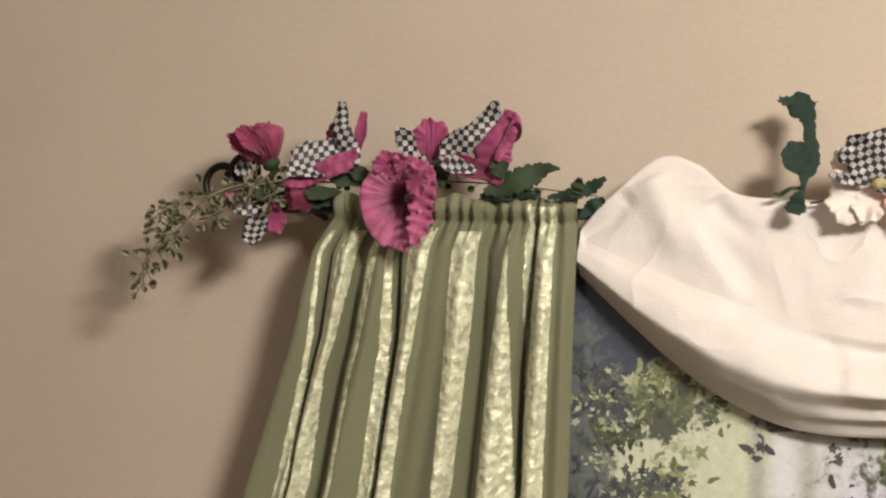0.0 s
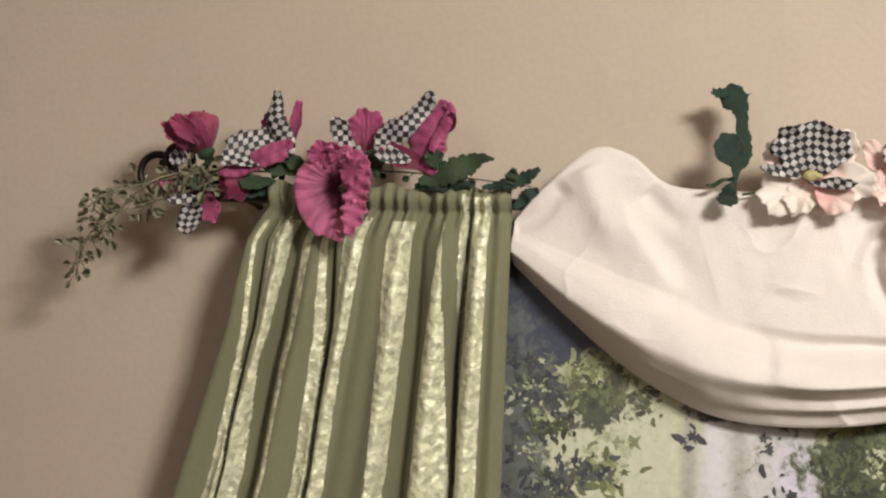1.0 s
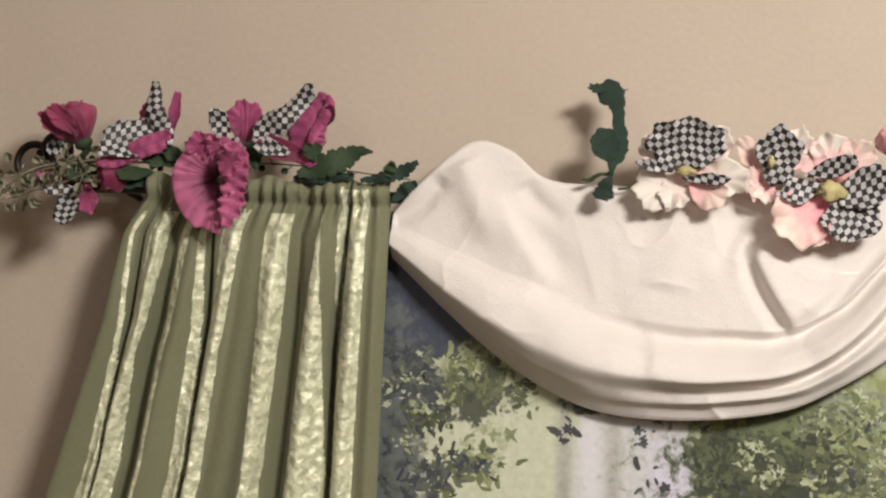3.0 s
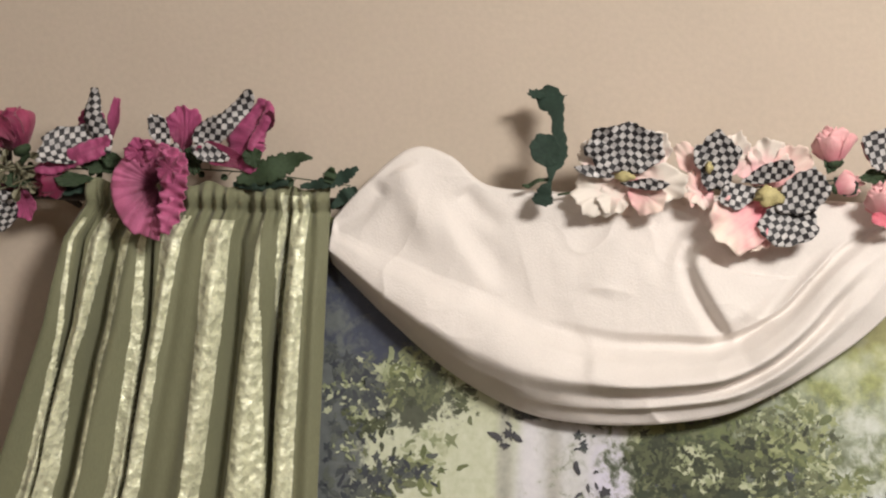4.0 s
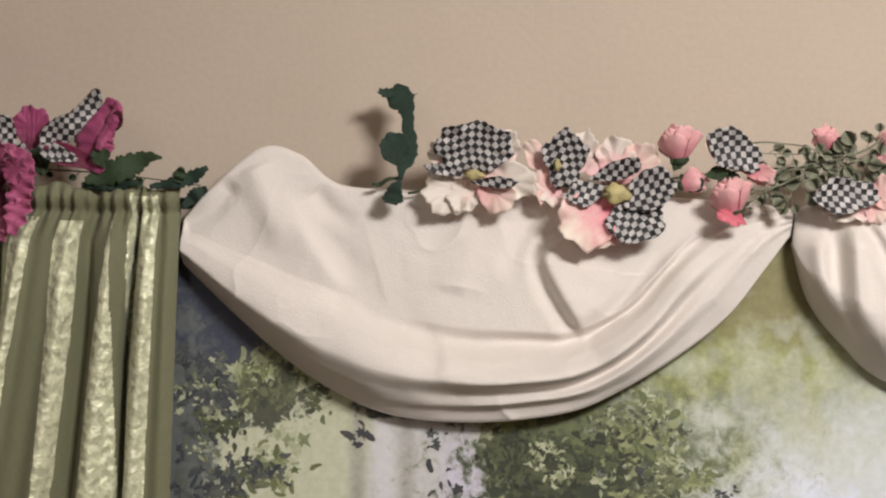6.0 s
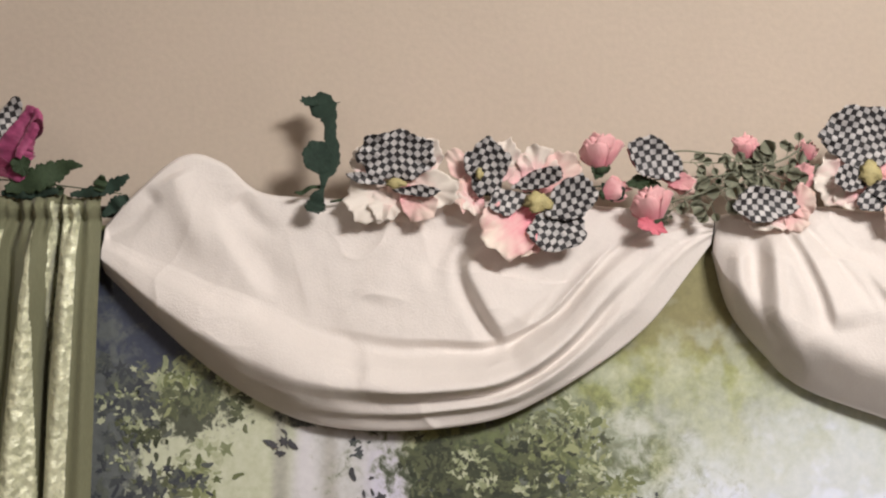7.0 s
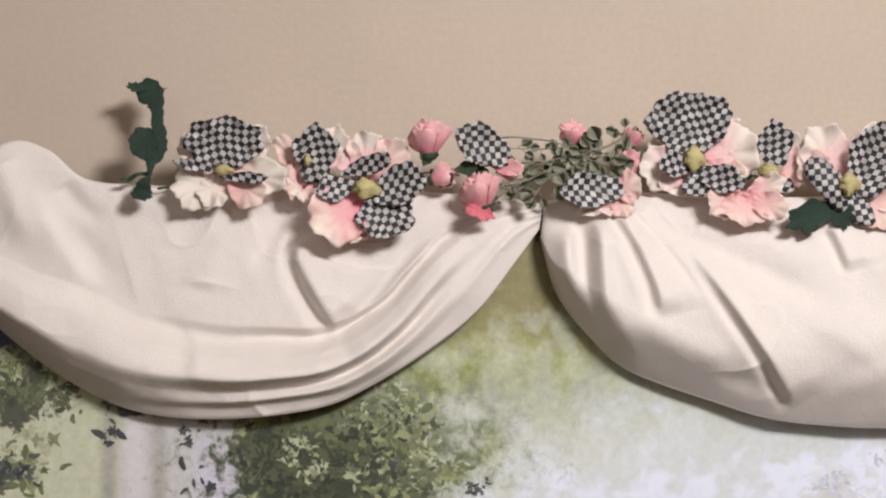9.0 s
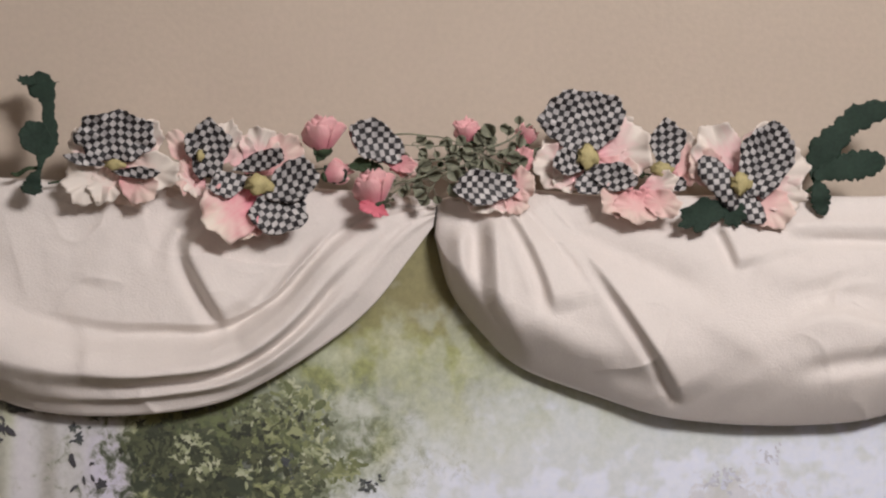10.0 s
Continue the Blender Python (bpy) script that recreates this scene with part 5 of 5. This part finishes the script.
bud(f, (-0.001, 0.013), 0.030, 80, 2, PINK)
bud(f, (-0.015, -0.009), 0.026, 200, 1, ROSE)
f = flower("artificial_flower", "large cream and pink fabric flower with round checked petals", "flower", (0.422, 1.992), "blush flowers along the swags")
petal(f, "petal", WHITE_PINK, (0.004, 0.000), 192, 0.076, 0.065, 8, 2, ruffle=0.20, ripples=4, ribs=0.002, lobe=0.055, lobes=7)
petal(f, "petal", WHITE_PINK, (-0.000, -0.002), 222, 0.054, 0.048, 10, 2, ruffle=0.20, ripples=4, ribs=0.002, lobe=0.055, lobes=7)
petal(f, "petal", WHITE_PINK, (0.004, 0.000), 14, 0.085, 0.087, 8, 2, ruffle=0.20, ripples=4, ribs=0.002, lobe=0.055, lobes=7)
petal(f, "petal", WHITE_PINK, (0.004, 0.000), 45, 0.078, 0.061, 5, 1, ruffle=0.20, ripples=4, ribs=0.002, lobe=0.055, lobes=7)
petal(f, "petal", WHITE_PINK, (0.000, 0.000), 150, 0.061, 0.052, 5, 1, ruffle=0.20, ripples=4, ribs=0.002, lobe=0.055, lobes=7)
petal(f, "petal", BLUSH, (0.009, -0.004), -20, 0.065, 0.048, 10, 2, ruffle=0.20, ripples=4, ribs=0.002, lobe=0.055, lobes=7)
petal(f, "check_petal", CHECK, (-0.004, 0.006), 92, 0.085, 0.119, 10, 4, ruffle=0.05, lobe=0.05, lobes=5, taper=0.65, ribs=0.0, turn=24)
petal(f, "check_petal", CHECK, (-0.000, -0.011), 168, 0.051, 0.037, 20, 5, ruffle=0.05, lobe=0.05, lobes=5, taper=0.5, ribs=0.0, turn=10)
petal(f, "check_petal", CHECK, (-0.004, -0.015), -14, 0.074, 0.039, 20, 5, ruffle=0.05, lobe=0.05, lobes=5, taper=0.5, ribs=0.0, turn=10)
petal(f, "check_petal", CHECK, (0.004, -0.015), -85, 0.035, 0.048, 15, 5, ruffle=0.05, lobe=0.05, lobes=5, taper=0.5, ribs=0.0, turn=12)
heart(f, (0.000, 0.001), 0.026, 0.031, 7)
f = flower("artificial_flower", "blush ruffled fabric blossom lying on the swag", "flower", (0.487, 1.942), "blush flowers along the swags")
petal(f, "petal", BLUSH, (0.000, 0.009), 205, 0.059, 0.048, 20, 5, ruffle=0.20, ripples=4, ribs=0.002, lobe=0.055, lobes=7)
petal(f, "petal", BLUSH, (0.000, 0.009), 262, 0.048, 0.069, 20, 6, ruffle=0.20, ripples=4, ribs=0.002, lobe=0.055, lobes=7)
petal(f, "petal", BLUSH, (0.000, 0.004), -25, 0.065, 0.039, 25, 6, ruffle=0.20, ripples=4, ribs=0.002, lobe=0.055, lobes=7)
petal(f, "petal", WHITE_PINK, (0.004, 0.004), 25, 0.056, 0.035, 20, 4, ruffle=0.20, ripples=4, ribs=0.002, lobe=0.055, lobes=7)
f = flower("artificial_flower", "cream fabric flower with a narrow checked petal", "flower", (0.527, 1.981), "blush flowers along the swags")
petal(f, "petal", BLUSH, (-0.000, -0.004), 15, 0.054, 0.057, 8, 1, ruffle=0.20, ripples=4, ribs=0.002, lobe=0.055, lobes=7)
petal(f, "petal", WHITE_PINK, (0.004, 0.000), 48, 0.057, 0.048, 8, 1, ruffle=0.20, ripples=4, ribs=0.002, lobe=0.055, lobes=7)
petal(f, "petal", BLUSH, (-0.000, -0.004), -60, 0.035, 0.035, 15, 2, ruffle=0.20, ripples=4, ribs=0.002, lobe=0.055, lobes=7)
petal(f, "check_petal", CHECK, (0.002, -0.003), 90, 0.067, 0.049, 12, 3, ruffle=0.05, lobe=0.09, lobes=5, taper=0.7, ribs=0.0, turn=35)
petal(f, "check_petal", CHECK, (-0.000, -0.015), -25, 0.030, 0.022, 20, 4, ruffle=0.05, lobe=0.05, lobes=5, taper=0.5, ribs=0.0)
heart(f, (-0.007, -0.004), 0.027, 0.018, 6)
f = flower("artificial_flower", "cream fabric flower with an oval checked petal", "flower", (0.624, 1.959), "blush flowers along the swags")
petal(f, "petal", WHITE_PINK, (0.002, 0.002), 124, 0.089, 0.074, 6, 2, ruffle=0.20, ripples=4, ribs=0.002, lobe=0.055, lobes=7)
petal(f, "petal", BLUSH, (-0.002, 0.002), 152, 0.072, 0.052, 6, 2, ruffle=0.20, ripples=4, ribs=0.002, lobe=0.055, lobes=7)
petal(f, "petal", WHITE_PINK, (0.002, 0.002), 18, 0.094, 0.070, 6, 2, ruffle=0.20, ripples=4, ribs=0.002, lobe=0.055, lobes=7)
petal(f, "petal", WHITE_PINK, (0.002, -0.000), -12, 0.089, 0.052, 8, 2, ruffle=0.20, ripples=4, ribs=0.002, lobe=0.055, lobes=7)
petal(f, "petal", BLUSH, (0.007, -0.004), -38, 0.076, 0.057, 10, 3, ruffle=0.20, ripples=4, ribs=0.002, lobe=0.055, lobes=7)
petal(f, "petal", WHITE_PINK, (0.011, 0.009), 60, 0.083, 0.057, 5, 1, ruffle=0.20, ripples=4, ribs=0.002, lobe=0.055, lobes=7)
petal(f, "check_petal", CHECK, (0.015, -0.017), 72, 0.103, 0.072, 12, 5, ruffle=0.05, lobe=0.04, lobes=5, taper=0.8, ribs=0.0, turn=5)
ribbon(f, "check_petal", CHECK, [(-0.053, 0.034, 0.010), (-0.042, 0.022, 0.033), (-0.022, -0.001, 0.037), (-0.000, -0.022, 0.038), (0.018, -0.039, 0.031), (0.031, -0.050, 0.007)], 6)
heart(f, (-0.001, 0.000), 0.025, 0.025, 7)
f = flower("artificial_leaf", "dark green fabric leaves under the flowers", "leaf", (0.609, 1.924), "leaves of the garland")
petal(f, "leaf_blade", LEAF_DARK, (0.013, 0.013), 200, 0.096, 0.041, 20, 3, ruffle=0.06, lobe=0.13, lobes=7, taper=0.35, ribs=0.0)
petal(f, "leaf_blade", LEAF_DARK, (-0.013, 0.004), -25, 0.039, 0.035, 20, 4, ruffle=0.06, lobe=0.13, lobes=7, taper=0.35, ribs=0.0)
f = flower("artificial_leaf", "tall dark green fabric leaf curling upward", "leaf", (0.727, 1.963), "upright leaves")
ribbon(f, "leaf_blade", LEAF_DARK, [(-0.000, -0.002, 0.006), (0.002, 0.013, 0.018), (0.005, 0.028, 0.035), (0.016, 0.046, 0.042), (0.033, 0.063, 0.033), (0.045, 0.076, 0.031), (0.062, 0.087, 0.035), (0.089, 0.096, 0.026), (0.106, 0.100, 0.009)], 3, curl=0.08, teeth=0.10)
ribbon(f, "leaf_blade", LEAF_DARK, [(-0.002, 0.004, 0.009), (0.011, 0.012, 0.022), (0.031, 0.017, 0.032), (0.053, 0.022, 0.039), (0.079, 0.026, 0.031), (0.092, 0.028, 0.009)], 4, curl=0.08, teeth=0.08)
ribbon(f, "leaf_blade", LEAF_DARK, [(0.000, 0.002, 0.006), (0.004, -0.009, 0.022), (0.006, -0.024, 0.027), (0.009, -0.039, 0.016), (0.011, -0.044, 0.004)], 4, curl=0.1, teeth=0.08)
ribbon(f, "leaf_blade", LEAF_GREEN, [(0.002, -0.004, 0.004), (-0.009, -0.013, 0.006), (-0.018, -0.020, 0.004)], 2)
vine("pale green trailing vine on the finial", [(-0.987, 1.992), (-1.054, 1.981), (-1.130, 1.965), (-1.173, 1.942), (-1.155, 1.914), (-1.189, 1.886), (-1.201, 1.838)], 0.013, 66, 1, VINE_PALE, 0.022, 7)
vine("pale green trailing vine on the finial", [(-0.995, 1.976), (-1.062, 1.953), (-1.121, 1.937), (-1.164, 1.930)], 0.013, 36, 2, VINE_PALE, 0.018, 7)
vine("pale green trailing vine on the finial", [(-1.012, 1.992), (-1.079, 1.977), (-1.138, 1.930), (-1.176, 1.898), (-1.198, 1.850)], 0.011, 22, 9, VINE_PALE, 0.014, 8)
vine("grey green vine sprig with round leaves", [(0.349, 2.037), (0.319, 2.015), (0.284, 2.002), (0.250, 1.996), (0.215, 1.985), (0.181, 1.964)], 0.018, 28, 3, VINE_GREY, 0.016, 4)
vine("grey green vine sprig with round leaves", [(0.336, 2.002), (0.306, 1.998), (0.271, 1.987), (0.232, 1.968), (0.215, 1.946)], 0.018, 26, 4, VINE_GREY, 0.016, 4)
vine("grey green vine sprig with round leaves", [(0.357, 1.981), (0.314, 1.985), (0.271, 2.007), (0.232, 2.009), (0.176, 2.009)], 0.014, 20, 5, VINE_GREY, 0.012, 3)
vine("grey green vine sprig with round leaves", [(0.258, 1.981), (0.206, 1.968), (0.163, 1.942), (0.155, 1.938)], 0.008, 16, 6, VINE_GREY, 0.01, 3)
vine("green garland stem along the curtain header", [(-1.054, 1.989), (-0.979, 1.993), (-0.880, 1.990), (-0.784, 1.992), (-0.689, 1.986), (-0.558, 1.970)], 0.012, 22, 7, LEAF_GREEN, 0.012, 1)
vine("green garland stem along the swags", [(-0.278, 1.959), (-0.189, 1.972), (-0.078, 1.968), (0.037, 1.976), (0.166, 1.989), (0.252, 1.994)], 0.012, 14, 8, LEAF_GREEN, 0.01, 0)
vine("green garland stem along the swags", [(0.310, 1.968), (0.422, 1.981), (0.526, 1.972), (0.622, 1.959), (0.727, 1.942)], 0.012, 12, 10, LEAF_GREEN, 0.01, 0)
vine("bare brown green stem between the rosebuds", [(0.140, 2.016), (0.180, 2.023), (0.226, 2.020), (0.275, 2.006)], 0.010, 3, 21, VINE_GREY, 0.008, 4)
vine("bare brown green stem between the rosebuds", [(0.158, 1.956), (0.196, 1.964), (0.230, 1.978), (0.266, 1.997)], 0.010, 3, 22, VINE_GREY, 0.008, 5)
